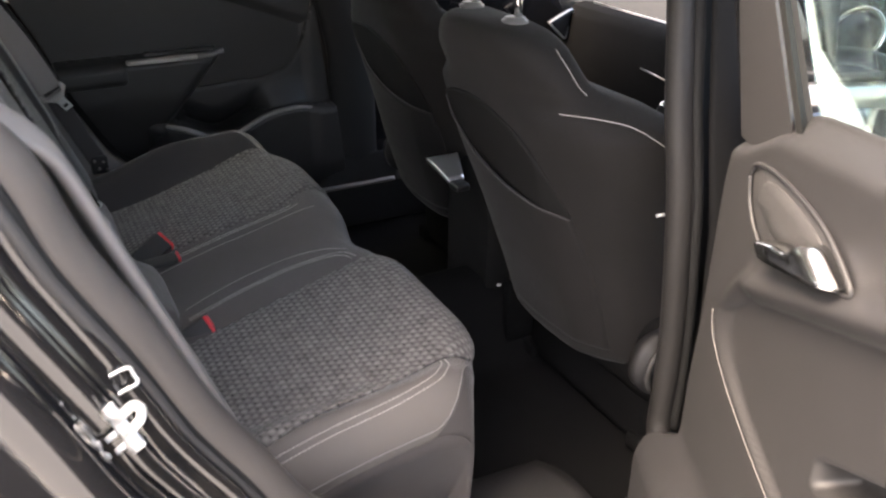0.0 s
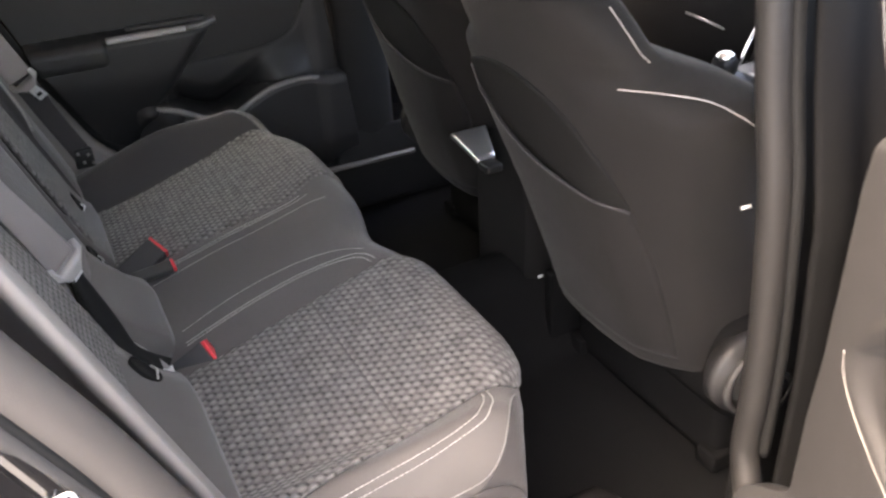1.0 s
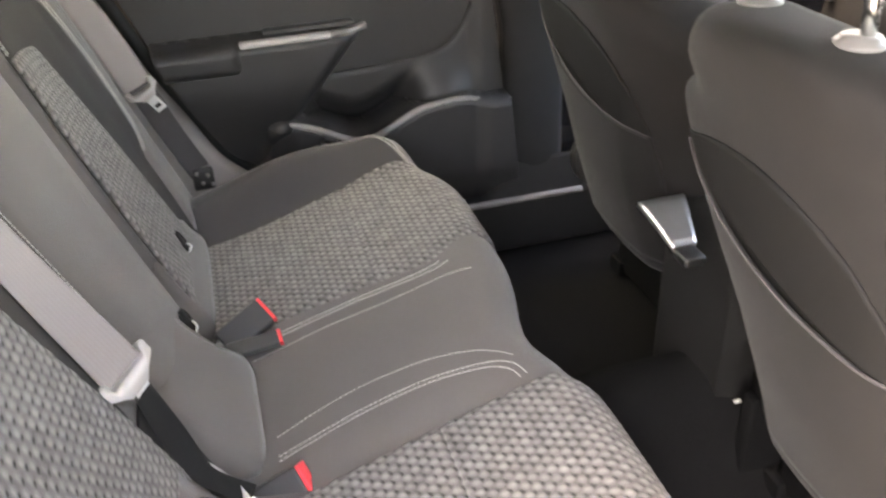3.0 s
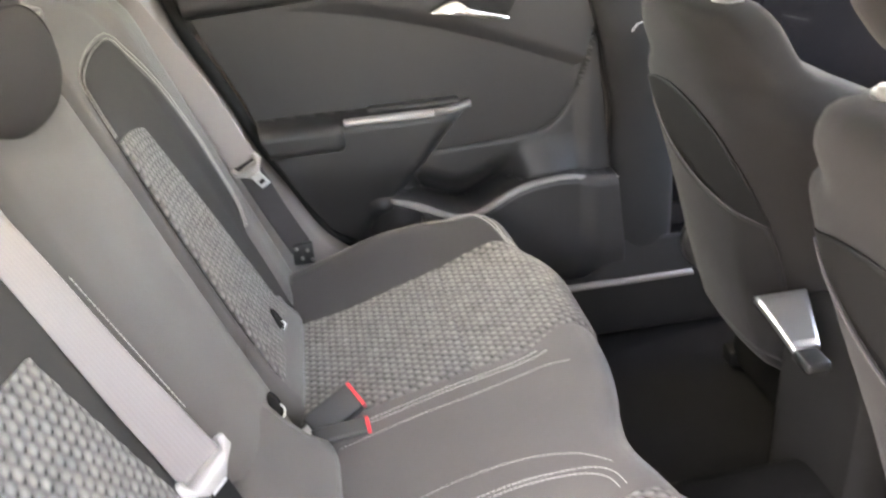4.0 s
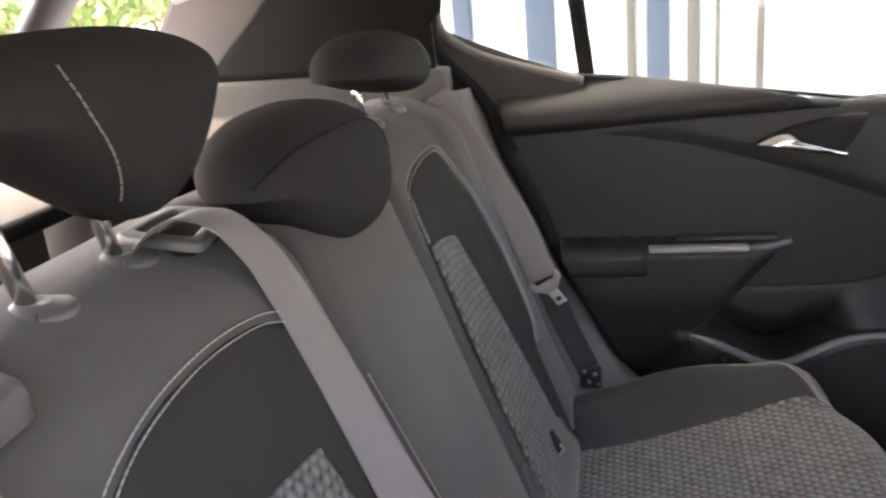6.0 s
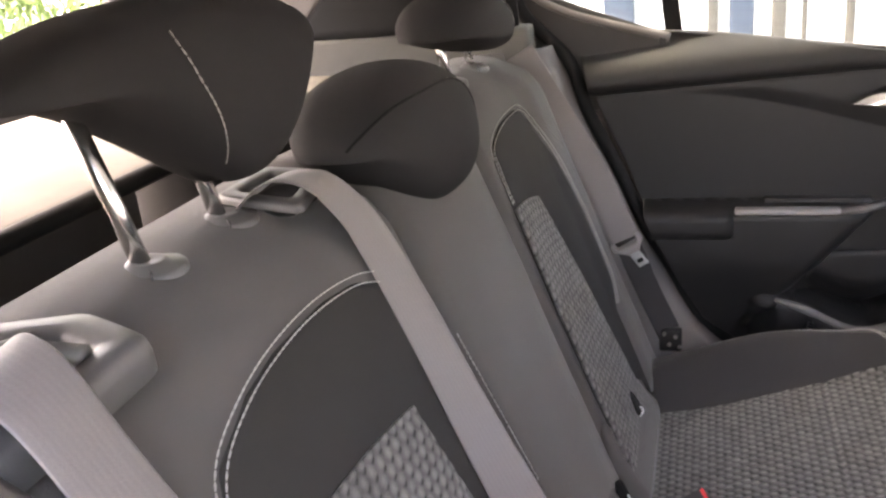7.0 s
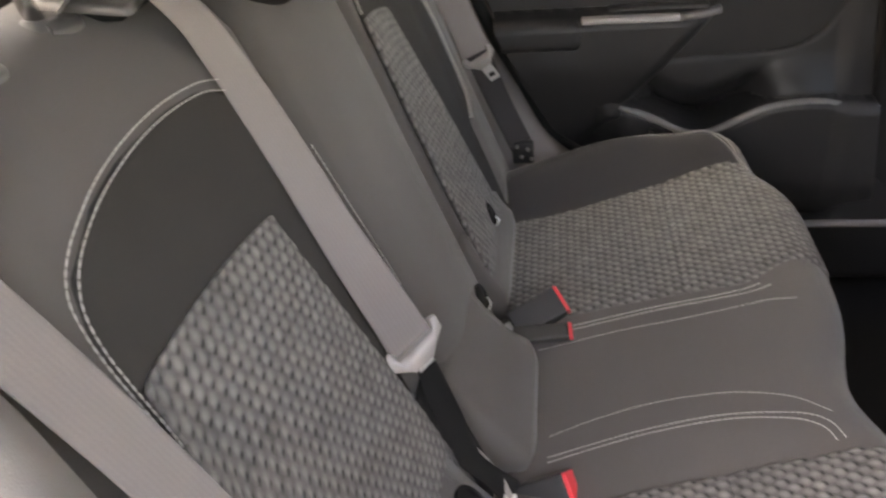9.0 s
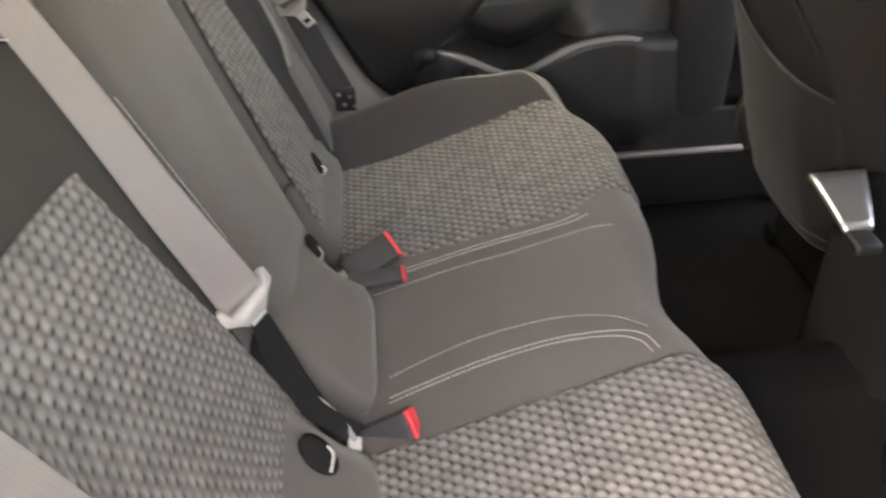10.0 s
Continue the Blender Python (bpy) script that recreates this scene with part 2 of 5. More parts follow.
def loft(rings, cap=True):
    """Closed rings of equal length joined into a body."""
    m = len(rings[0])
    verts = [p for r in rings for p in r]
    faces = []
    for k in range(len(rings) - 1):
        for i in range(m):
            a, b = k * m + i, k * m + (i + 1) % m
            faces.append((a, b, b + m, a + m))
    if cap:
        faces.append(tuple(reversed(range(m))))
        faces.append(tuple((len(rings) - 1) * m + i for i in range(m)))
    return verts, faces, None


def spline(points, n):
    """A smooth curve of n + 1 points through a few control points."""
    pts = [np.array(p, float) for p in points]
    pts = [2 * pts[0] - pts[1]] + pts + [2 * pts[-1] - pts[-2]]
    out = []
    segs = len(pts) - 3
    for k in range(n + 1):
        s = min(k / n * segs, segs - 1e-6)
        i, t = int(s), s - int(s)
        a, b, c, d = pts[i:i + 4]
        out.append(0.5 * ((2 * b) + (c - a) * t + (2 * a - 5 * b + 4 * c - d) * t * t + (3 * b - a - 3 * c + d) * t ** 3))
    return out


def tube(path, r, sides=10, taper=None):
    path = [Vector(p) for p in path]
    rings = []
    for i, p in enumerate(path):
        d = (path[min(i + 1, len(path) - 1)] - path[max(i - 1, 0)]).normalized()
        a = d.orthogonal().normalized() if i == 0 else (a - d * a.dot(d)).normalized()
        b = d.cross(a)
        rr = r * (taper(i / (len(path) - 1)) if taper else 1)
        rings.append([p + (a * math.cos(2 * math.pi * k / sides) + b * math.sin(2 * math.pi * k / sides)) * rr for k in range(sides)])
    return loft(rings)


def joined(pieces):
    V, F = [], []
    for v, f, _ in pieces:
        o = len(V)
        V += [tuple(p) for p in v]
        F += [tuple(o + k for k in q) for q in f]
    return V, F, None


def box(x0, x1, y0, y1, z0, z1, r=0.004, seg=2):
    bm = bmesh.new()
    bmesh.ops.create_cube(bm, size=1)
    for v in bm.verts:
        v.co = ((x0 + x1) / 2 + v.co.x * (x1 - x0), (y0 + y1) / 2 + v.co.y * (y1 - y0), (z0 + z1) / 2 + v.co.z * (z1 - z0))
    if r:
        bmesh.ops.bevel(bm, geom=bm.edges[:], offset=r, segments=seg, profile=0.6, affect="EDGES")
    return bm


def turned(bm, m):
    bmesh.ops.transform(bm, matrix=m, verts=bm.verts)
    return bm


def disc(r, depth, m, sides=24, bevel=0.002):
    """A short round bar along local z, laid by m."""
    bm = bmesh.new()
    bmesh.ops.create_cone(bm, cap_ends=True, segments=sides, radius1=r, radius2=r, depth=depth)
    if bevel:
        bmesh.ops.bevel(bm, geom=[e for e in bm.edges if len(e.link_faces) == 2 and any(len(f.verts) > 4 for f in e.link_faces)], offset=bevel, segments=2, affect="EDGES")
    return turned(bm, m)


def ring(r, tube_r, m, n=40, sides=10, flat=1.0):
    rings = []
    for k in range(n + 1):
        a = 2 * math.pi * k / n
        c = Vector((math.cos(a) * r, math.sin(a) * r, 0))
        rings.append([m @ (c + Vector((math.cos(a), math.sin(a), 0)) * tube_r * math.cos(2 * math.pi * s / sides) + Vector((0, 0, 1)) * tube_r * flat * math.sin(2 * math.pi * s / sides)) for s in range(sides)])
    return loft(rings, cap=False)


def ribbon(path, across, width, thick=0.0013, n=60):
    """Flat webbing along a path; across: the direction of its width at every point, or one for all."""
    pts = [Vector(p) for p in spline(path, n)]
    acr = [Vector(a) for a in spline(across, n)] if isinstance(across[0], (tuple, list)) else [Vector(across)] * (n + 1)
    V, U, run = [], [], 0.0
    for i, p in enumerate(pts):
        d = (pts[min(i + 1, n)] - pts[max(i - 1, 0)]).normalized()
        a = (acr[i] - d * acr[i].dot(d)).normalized()
        nn = d.cross(a)
        if i:
            run += (p - pts[i - 1]).length
        for s, h in ((-0.5, -1), (-0.47, 0), (-0.25, 0), (0, 0), (0.25, 0), (0.47, 0), (0.5, -1)):
            V.append(p + a * s * width + nn * (thick / 2 if h == 0 else 0))
            U.append((s * width, run))
        for s in (0.47, 0, -0.47):
            V.append(p + a * s * width - nn * thick / 2)
            U.append((s * width, run))
    m = 10
    F = []
    for i in range(n):
        for k in range(m):
            a, b = i * m + k, i * m + (k + 1) % m
            F.append((a, b, b + m, a + m))
    F += [tuple(range(m)), tuple(n * m + k for k in reversed(range(m)))]
    return V, F, U


def stitching(path, step=0.0062, dash=0.0053, r=0.0008, n=240):
    """A row of single stitches along a path."""
    pts = [Vector(p) for p in spline(path, n)]
    out, run, start = [], 0.0, pts[0]
    acc = [0.0]
    for a, b in zip(pts, pts[1:]):
        acc.append(acc[-1] + (b - a).length)

    def at(s):
        i = max(1, next((k for k, v in enumerate(acc) if v >= s), n))
        t = (s - acc[i - 1]) / max(1e-9, acc[i] - acc[i - 1])
        return pts[i - 1].lerp(pts[i], t)
    s = 0.0
    while s + dash < acc[-1]:
        a, b = at(s), at(s + dash)
        out.append(tube([a, a.lerp(b, 0.5), b], r, 5, lambda t: 0.6 + 0.4 * math.sin(math.pi * t)))
        s += step
    return joined(out)


def pillow(c, half, e=2.6, nu=28, nv=40, shape=None):
    """A rounded cushion body: a superellipsoid about c; shape(x, y, z), each -1 to 1, may bend it."""
    sp = lambda v, p: math.copysign(abs(v) ** p, v)
    rings = []
    for i in range(1, nu):
        th = -math.pi / 2 + math.pi * i / nu
        r = []
        for j in range(nv):
            ph = 2 * math.pi * j / nv
            q = (sp(math.cos(th), 2 / e) * sp(math.cos(ph), 2 / e), sp(math.cos(th), 2 / e) * sp(math.sin(ph), 2 / e), sp(math.sin(th), 2 / e))
            if shape:
                q = shape(*q)
            r.append((c[0] + half[0] * q[0], c[1] + half[1] * q[1], c[2] + half[2] * q[2]))
        rings.append(r)
    return loft(rings)


# ---- ground and surroundings ----
ground = tagged(part("ground", sheet(lambda u, v: (-60 + 120 * u, -60 + 120 * v, 0), 30, 30, 0.1), CONCRETE, smooth=False), "pale concrete of the forecourt", "ground", kind="structure")

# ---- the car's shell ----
floor = tagged(part("floor", sheet(lambda u, v: (0.0 + 1.9 * u, -0.66 + 1.30 * v, 0.325 + 0.16 * math.exp(-((v - 0.494) / 0.075) ** 4) + 0.01 * noise.noise((u * 6, v * 6, 0))), 40, 60, 0.02), CARPET_AND_SHADE), "black carpet of the rear footwell with a middle tunnel", "floor", kind="structure")


def side(y, s):
    """s = 1 for the far side as it is, -1 mirrored to the near side."""
    return y if s > 0 else 2 * CY - y


# ---- rear seat cushion ----
def cushion_front(y):
    a = abs(y - CY)
    return 0.398 - 0.028 * math.exp(-((a / 0.10) ** 2)) - 0.088 * smooth01((a - 0.33) / 0.25) ** 1.5


def bolster_height(x):
    """How far the outer side bolsters stand over the seat: highest in the middle of the depth."""
    return 0.020 + 0.028 * smooth01((0.47 - x) / 0.14) + 0.022 * math.exp(-((x - 0.19) / 0.12) ** 2)


def cushion_top(x, y):
    a = abs(y - CY)
    z = 0.640 + 0.2 * (x - 0.38)
    z += 0.006 * min(1.0, abs(a - 0.29) / 0.2) ** 2 - 0.012 * math.exp(-((a / 0.11) ** 2)) * 1.0
    z += bolster_height(x) * (1.0 if y > CY else 0.45) * smooth01((a - 0.410 - 0.04 * smooth01(x / 0.3)) / 0.072)
    z += 0.0018 * noise.noise((x * 9, y * 9, 7.0))
    return z


EDGE, ROLL, DROP = 0.550, 0.050, 0.078      # half width, and the rounding of its sides: across and down


def cushion_point(s, y, out=0.0):
    """s: metres along the section from the rear over the top and down the front."""
    a = abs(y - CY)
    d = min(ROLL, max(0.0, a - (EDGE - ROLL)))
    drop = DROP * (1 - math.sqrt(max(0.0, 1 - (d / ROLL) ** 2)))
    xf, r = cushion_front(y), 0.062
    x0 = 0.0
    flat = xf - x0
    if s <= flat:
        x = x0 + s
        n = Vector((-0.2, 0, 1)).normalized()
        p = Vector((x, y, cushion_top(x, y) - drop))
        crown = 0.0
    else:
        th = min((s - flat) / r, math.radians(80))
        over = max(0.0, s - flat - r * math.radians(80))
        zc = cushion_top(xf, y) - drop
        p = Vector((xf + r * math.sin(th), y, zc - r * (1 - math.cos(th)) + 0.2 * r * math.sin(th) * 0.5))
        n = Vector((math.sin(th), 0, math.cos(th)))
        p += Vector((-0.05, 0, -1)) * over
    p += n * out
    return p


def insert_outer(L, s=1):
    """Outer edge of the woven insert: at the foot of the far bolster, on the crown of the flatter near one."""
    if s < 0:
        return 0.502 - 0.148 * L - 0.05 * smooth01((L - 0.42) / 0.08)
    return 0.402 + 0.052 * smooth01((L - 0.03) / 0.36) - 0.05 * smooth01((L - 0.40) / 0.08)


def crest(L):
    """The seam along the top of the side bolster, curling in to the insert's front corner."""
    return 0.494 + 0.014 * smooth01((0.36 - L) / 0.2) - 0.050 * smooth01((L - 0.325) / 0.085) ** 1.6


def piping_line(L):
    """Where the piping closes the cushion's top: along the side, then in round the front corner."""
    return 0.531 - 0.085 * smooth01((L - 0.30) / 0.13) ** 2.2


def build_cushion():
    t = thing("rear_seat_cushion", "grey cloth rear bench cushion with patterned seat inserts", "car seat")
    nu, ny = 46, 110
    total = 0.46 + 0.26

    def f(u, v):
        w = 2 * v - 1
        return cushion_point(total * u, CY + EDGE * math.sin(w * math.pi / 2) * 0.35 + EDGE * w * 0.65)
    V, F, _ = sheet(f, nu, ny)
    V = [tuple(p) for p in V]
    bm = bmesh.new()
    vs = [bm.verts.new(p) for p in V]
    for q in F:
        bm.faces.new([vs[k] for k in q])
    # sides and back closed down to the floor pan
    for edge in ([i * (ny + 1) for i in range(nu + 1)], [i * (ny + 1) + ny for i in range(nu + 1)]):
        low = [bm.verts.new((V[k][0] - 0.03 * smooth01((V[k][0] - 0.2) / 0.2), V[k][1] + (0.05 if V[k][1] < CY else -0.05), 0.40)) for k in edge]
        for a in range(nu):
            bm.faces.new((vs[edge[a]], vs[edge[a + 1]], low[a + 1], low[a]))
    part("base", bm, CLOTH, t)
    # woven inserts
    for s in (-1, 1):
        def ins_y(L, v, s=s):
            if s < 0:
                yi = 0.147 - 0.133 * (L - 0.132) + 0.02 * smooth01((L - 0.40) / 0.06)
            else:
                yi = 0.136 + 0.012 * smooth01((L - 0.06) / 0.20) + 0.045 * smooth01((L - 0.33) / 0.09)
            yo = insert_outer(L, s)
            return yi + (yo - yi) * v

        def ins(u, v, s=s):
            L = 0.03 + 0.455 * u
            y = side(ins_y(L, v), s)
            edge = min(v, 1 - v, 2 * u, 2 * (1 - u))
            groove = -0.0022 * math.exp(-((L - 0.27) / 0.003) ** 2)
            return cushion_point(L, y, 0.0004 + 0.0030 * smooth01(edge / 0.05) + groove + 0.0013 * woven_height(y, L))

        def iuv(u, v, s=s):
            L = 0.03 + 0.455 * u
            return side(ins_y(L, v), s), L
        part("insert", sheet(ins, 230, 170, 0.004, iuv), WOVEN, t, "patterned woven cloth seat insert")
        path = lambda pts: [cushion_point(L, side(y, s), 0.0012) for L, y in pts]
        for off in (0.0, 0.0075):
            inner = [(0.092, 0.082), (0.138, 0.070), (0.203, 0.054), (0.281, 0.047), (0.342, 0.057), (0.369, 0.074), (0.378, 0.100)] if s < 0 else [(0.10, 0.112), (0.129, 0.115), (0.224, 0.128), (0.30, 0.132), (0.339, 0.137), (0.363, 0.146)]
            part("stitching", stitching(path([(L + off * (k > 3), y - off) for k, (L, y) in enumerate(inner)])), THREAD, t, "pale double stitching")
            outer = [(L, crest(L) + off) for L in (0.06, 0.12, 0.18, 0.24, 0.30, 0.34, 0.37, 0.39, 0.405 + off)]
            if s < 0:
                outer = [(L + off * (k > 3), y + off * (k < 7)) for k, (L, y) in enumerate([(0.08, 0.504), (0.17, 0.503), (0.256, 0.503), (0.30, 0.500), (0.332, 0.494), (0.347, 0.483), (0.360, 0.466), (0.366, 0.448)])]
            part("stitching", stitching(path(outer)), THREAD, t, "pale double stitching")
        thin = [(0.094, 0.040), (0.141, 0.022), (0.209, 0.005), (0.289, 0.004), (0.350, 0.022), (0.386, 0.055)] if s < 0 else [(0.08, 0.076), (0.182, 0.090), (0.257, 0.096), (0.33, 0.104), (0.362, 0.108), (0.394, 0.104)]
        part("stitching", stitching(path(thin), r=0.0006), THREAD, t)
        part("piping", tube([cushion_point(0.05 + 0.40 * k / 40, side(piping_line(0.05 + 0.40 * k / 40), s), 0.0006) for k in range(41)], 0.0007, 6), LIP, t, "fine pale piping")

        def slope(u, v, s=s):
            L = 0.02 + 0.385 * u
            y0 = insert_outer(L) - 0.006
            return cushion_point(L, side(y0 + (max(crest(L), y0 + 0.004) - 0.002 - y0) * v, s), 0.0016 * smooth01(min(4 * v, 4 * (1 - v), 8 * u, 8 * (1 - u))))
        if s > 0:
            part("bolster_panel", sheet(slope, 50, 16, 0.001), CLOTH_DARK, t, "dark plain cloth inside of the side bolster")

        def skirt(u, v, s=s):
            L = 0.03 + 0.66 * u
            y0 = piping_line(L) + 0.001
            return cushion_point(L, side(y0 + (CY + EDGE - y0) * v, s), 0.0011)
        part("side_panel", sheet(skirt, 50, 12, 0.001), CLOTH_DARK, t, "darker cloth side of the cushion")

        def flank(u, v, s=s):
            p = cushion_point(0.03 + 0.66 * u, side(CY + EDGE - 0.0002, s), 0.0)
            return (p.x - 0.03 * v * smooth01((p.x - 0.2) / 0.2), p.y + s * (0.003 - 0.048 * v), p.z + (0.402 - p.z) * v)
        part("side_panel", sheet(flank, 40, 6, 0.001), CLOTH_DARK, t, "darker cloth side of the cushion")
    return t


build_cushion()


# ---- rear backrests ----
def back_point(y, z, out=0.0):
    """A point of the backrest's front: leaning back, with a crowned middle and side bolsters."""
    a = abs(y - CY)
    x = 0.235 - 0.36 * z
    x += 0.010 * math.exp(-((y - 0.015) / 0.10) ** 4)
    x += 0.012 * smooth01((a - 0.42) / 0.05)
    x += 0.0022 * noise.noise((y * 8, z * 8, 2.0))
    top = max(0.0, z - 1.065)
    x -= 0.055 - math.sqrt(max(0.0, 0.055 ** 2 - min(top, 0.055) ** 2))
    return Vector((x, y, z)) + Vector((1, 0, 0.36)).normalized() * out


def backrest_body(y0, y1, r=0.022, zb=0.60):
    """A closed backrest block between two planes, with rounded ends."""
    rings = []
    n = max(10, int((y1 - y0) / 0.012))
    for i in range(n + 1):
        y = y0 + (y1 - y0) * i / n
        d = max(0.0, r - (y - y0), r - (y1 - y))
        ins = r - math.sqrt(max(0.0, r * r - d * d))
        ringp = []
        for k in range(25):
            z = zb + (1.12 - zb) * k / 24 if k else zb
            ringp.append(back_point(y, min(z, 1.1199), -ins * 0.9) - Vector((0, 0, ins * (z > 1.06) * 0.8)))
        top = ringp[-1].copy()
        ringp += [Vector((top.x - 0.03, y, top.z + 0.004)), Vector((top.x - 0.065, y, top.z + 0.002)), Vector((top.x - 0.085, y, top.z - 0.012)), Vector((top.x - 0.092, y, top.z - 0.04))]
        ringp += [Vector((0.235 - 0.36 * zb - 0.13, y, zb)), ]
        rings.append([tuple(p) for p in ringp])
    return loft(rings)


def post_socket(parent, x, y, z):
    """A round glossy collar, split where its catch is, with a raised neck round the post."""
    m = pose(x, y, z, 0, 3, 0)
    prof = ((0.0255, -0.010), (0.0255, 0.000), (0.0245, 0.0030), (0.0225, 0.0045), (0.0150, 0.0055), (0.0120, 0.0075), (0.0095, 0.0080), (0.0060, 0.0070))
    collar = part("headrest_socket", loft([[m @ Vector((r * math.cos(k * math.pi / 20), r * math.sin(k * math.pi / 20), h)) for k in range(40)] for r, h in prof]), SOCKET, parent, "glossy grey headrest socket")
    part("socket_split", turned(box(0.012, 0.0262, -0.0007, 0.0007, -0.004, 0.0062, 0.0002, 1), m @ pose(0, 0, 0, 0, 0, -50)), BLACK, collar)


def build_backrests():
    t = thing("rear_double_seat", "grey cloth rear backrest of two seats, upright", "car seat")
    part("body", backrest_body(-0.565, -0.112), CLOTH, t)
    part("centre_panel", backrest_body(-0.110, 0.143), CLOTH, t)
    f = thing("rear_single_seat", "grey cloth single rear backrest beside the door", "car seat")
    part("body", backrest_body(0.147, 0.53), CLOTH, f)
    # dark facings inside the stitched loop, and the woven patches
    for th, y0, y1, p0, p1, q0, q1 in ((t, -0.465, -0.185, -0.458, -0.243, -0.458, -0.175), (f, 0.168, 0.452, 0.170, 0.281, 0.170, 0.372)):
        if th is t:
            left, right = ((0.72, 0.85, 0.96, 1.025, 1.050, 1.067, 1.074), (-0.455, -0.462, -0.468, -0.467, -0.447, -0.403, -0.350)), ((1.048, 1.060, 1.067, 1.074), (-0.185, -0.206, -0.230, -0.289))
        else:
            left, right = ((0.99, 1.040, 1.061, 1.073), (0.170, 0.177, 0.192, 0.260)), ((0.746, 0.786, 0.84, 0.90, 0.984, 1.045, 1.064, 1.073), (0.428, 0.446, 0.452, 0.450, 0.436, 0.408, 0.385, 0.350))

        def face(u, v):
            z = 0.60 + 0.468 * (1 - (1 - u) ** 1.6)
            ya, yb = float(np.interp(z + 0.005, *left)) + 0.006, float(np.interp(z + 0.005, *right)) - 0.005
            return back_point(ya + (yb - ya) * v, z, 0.0028 * smooth01(min(v, 1 - v, 1 - u) / 0.06))
        part("facing", sheet(face, 60, 40, 0.0012), CLOTH_FACING, th, "dark plain cloth facing")

        def patch(u, v):
            z = 0.61 + (0.374 - 0.018 * v * v) * u
            a = p0 + (q0 - p0) * (1 - u)
            b = p1 + (q1 - p1) * (1 - u)
            a -= 0.012 * math.sin(math.pi * u) * (th is t)
            y = a + (b - a) * v
            return back_point(y, z, 0.0035 + 0.002 * smooth01(min(v, 1 - v, 1 - u) / 0.05) + 0.0010 * woven_height(y, -0.39 * u))

        def puv(u, v):
            a = p0 + (q0 - p0) * (1 - u)
            b = p1 + (q1 - p1) * (1 - u)
            return (a + (b - a) * v, -0.39 * u)
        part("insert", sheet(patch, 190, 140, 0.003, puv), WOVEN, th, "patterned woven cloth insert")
        loop = [(-0.455, 0.72), (-0.462, 0.85), (-0.468, 0.96), (-0.467, 1.025), (-0.447, 1.050), (-0.403, 1.067), (-0.350, 1.0740), (-0.289, 1.0740), (-0.230, 1.067), (-0.186, 1.053)]
        if th is f:
            loop = [(0.172, 0.99), (0.177, 1.040), (0.192, 1.061), (0.260, 1.073), (0.350, 1.073), (0.385, 1.064), (0.408, 1.045), (0.436, 0.984), (0.450, 0.90), (0.452, 0.84), (0.446, 0.786), (0.428, 0.746)]
        for off in (0.0, 0.0065):
            mid = (y0 + y1) / 2
            pts = [back_point(y + math.copysign(off, mid - y) * (1 if z < 1.06 else 0.4), z - off * (z > 1.02), 0.0045) for y, z in loop]
            part("stitching", stitching(pts), THREAD, th, "pale double stitching")
    part("stitching", stitching([back_point(-0.118, 0.965, 0.005), back_point(-0.108, 0.88, 0.005), back_point(-0.100, 0.80, 0.005)]), THREAD, t)
    # lower lips with the anchor slots between them
    for th, spans in ((t, ((-0.545, -0.205), (-0.125, 0.068))), (f, ((0.150, 0.395),))):
        for p, q in spans:
            part("lower_lip", lip(p, q, 1.0 if th is t else 0.60), CLOTH, th)
    for th, c, w in ((t, (0.026, -0.242, 0.653), 0.019), (f, (0.010, 0.088, 0.654), 0.018), (f, (0.010, 0.292, 0.658), 0.010)):
        m = Matrix.Translation(c) @ Matrix.Rotation(radians(52 if th is t else 66), 4, "Y")
        reach = 0.024 if th is t else 0.018
        oval = [m @ Vector((reach * math.cos(k * math.pi / 18), w * math.sin(k * math.pi / 18), 0.001)) for k in range(37)]
        inner = [[m @ Vector((reach * g * math.cos(k * math.pi / 18), w * g * math.sin(k * math.pi / 18), h)) for k in range(36)] for g, h in ((1.0, -0.012), (1.0, 0.0), (0.6, 0.0008), (0.1, 0.001))]
        hole = part("anchor_slot", loft(inner), RUBBER, th, "black child seat anchor slot")
        part("slot_rim", tube(oval, 0.0014, 8), RUBBER, hole)
        part("anchor_bar", tube([m @ Vector(p) for p in spline([(0.016, -w * 0.7, 0.0), (0.014, -w * 0.3, 0.004), (0.015, w * 0.4, 0.004), (0.010, w * 0.8, 0.001)], 12)], 0.0015, 8), STEEL, hole, "bright steel anchor bar")
    # a thin black sheet over the seat body paints the gap's deep shade
    part("gap_shade", sheet(lambda u, v: back_point(-0.208 + 0.088 * v, 0.55 + 0.19 * u, 0.003), 4, 4, 0.003), RUBBER, t, "black sheet for the shade round the belt's lower end")
    for th, ys in ((t, (-0.342, -0.248, -0.065, 0.03)), (f, (0.308, 0.425))):
        for y in ys:
            post_socket(th, -0.234 if y < -0.2 else -0.222, y, 1.1165)
    return t, f


def lip(a, b, reach=1.0):
    rings = []
    n = 12
    for i in range(n + 1):
        y = a + (b - a) * i / n
        e = 0.006 * (max(0, 1 - min(i, n - i) / 1.5))
        prof = [(-0.020, 0.704), (-0.006, 0.690 - e * 0.3), (0.020 - e * 0.5, 0.656 - e * 0.5), (0.050 - e, 0.624 - e * 0.5), (0.074 - e, 0.604), (0.080 - e, 0.590), (0.074 - e, 0.578), (0.03, 0.555), (-0.03, 0.54)]
        rings.append([(-0.02 + (x + 0.02) * reach, y, z) for x, z in prof])
    return loft(rings)


BACK_60, BACK_40 = build_backrests()


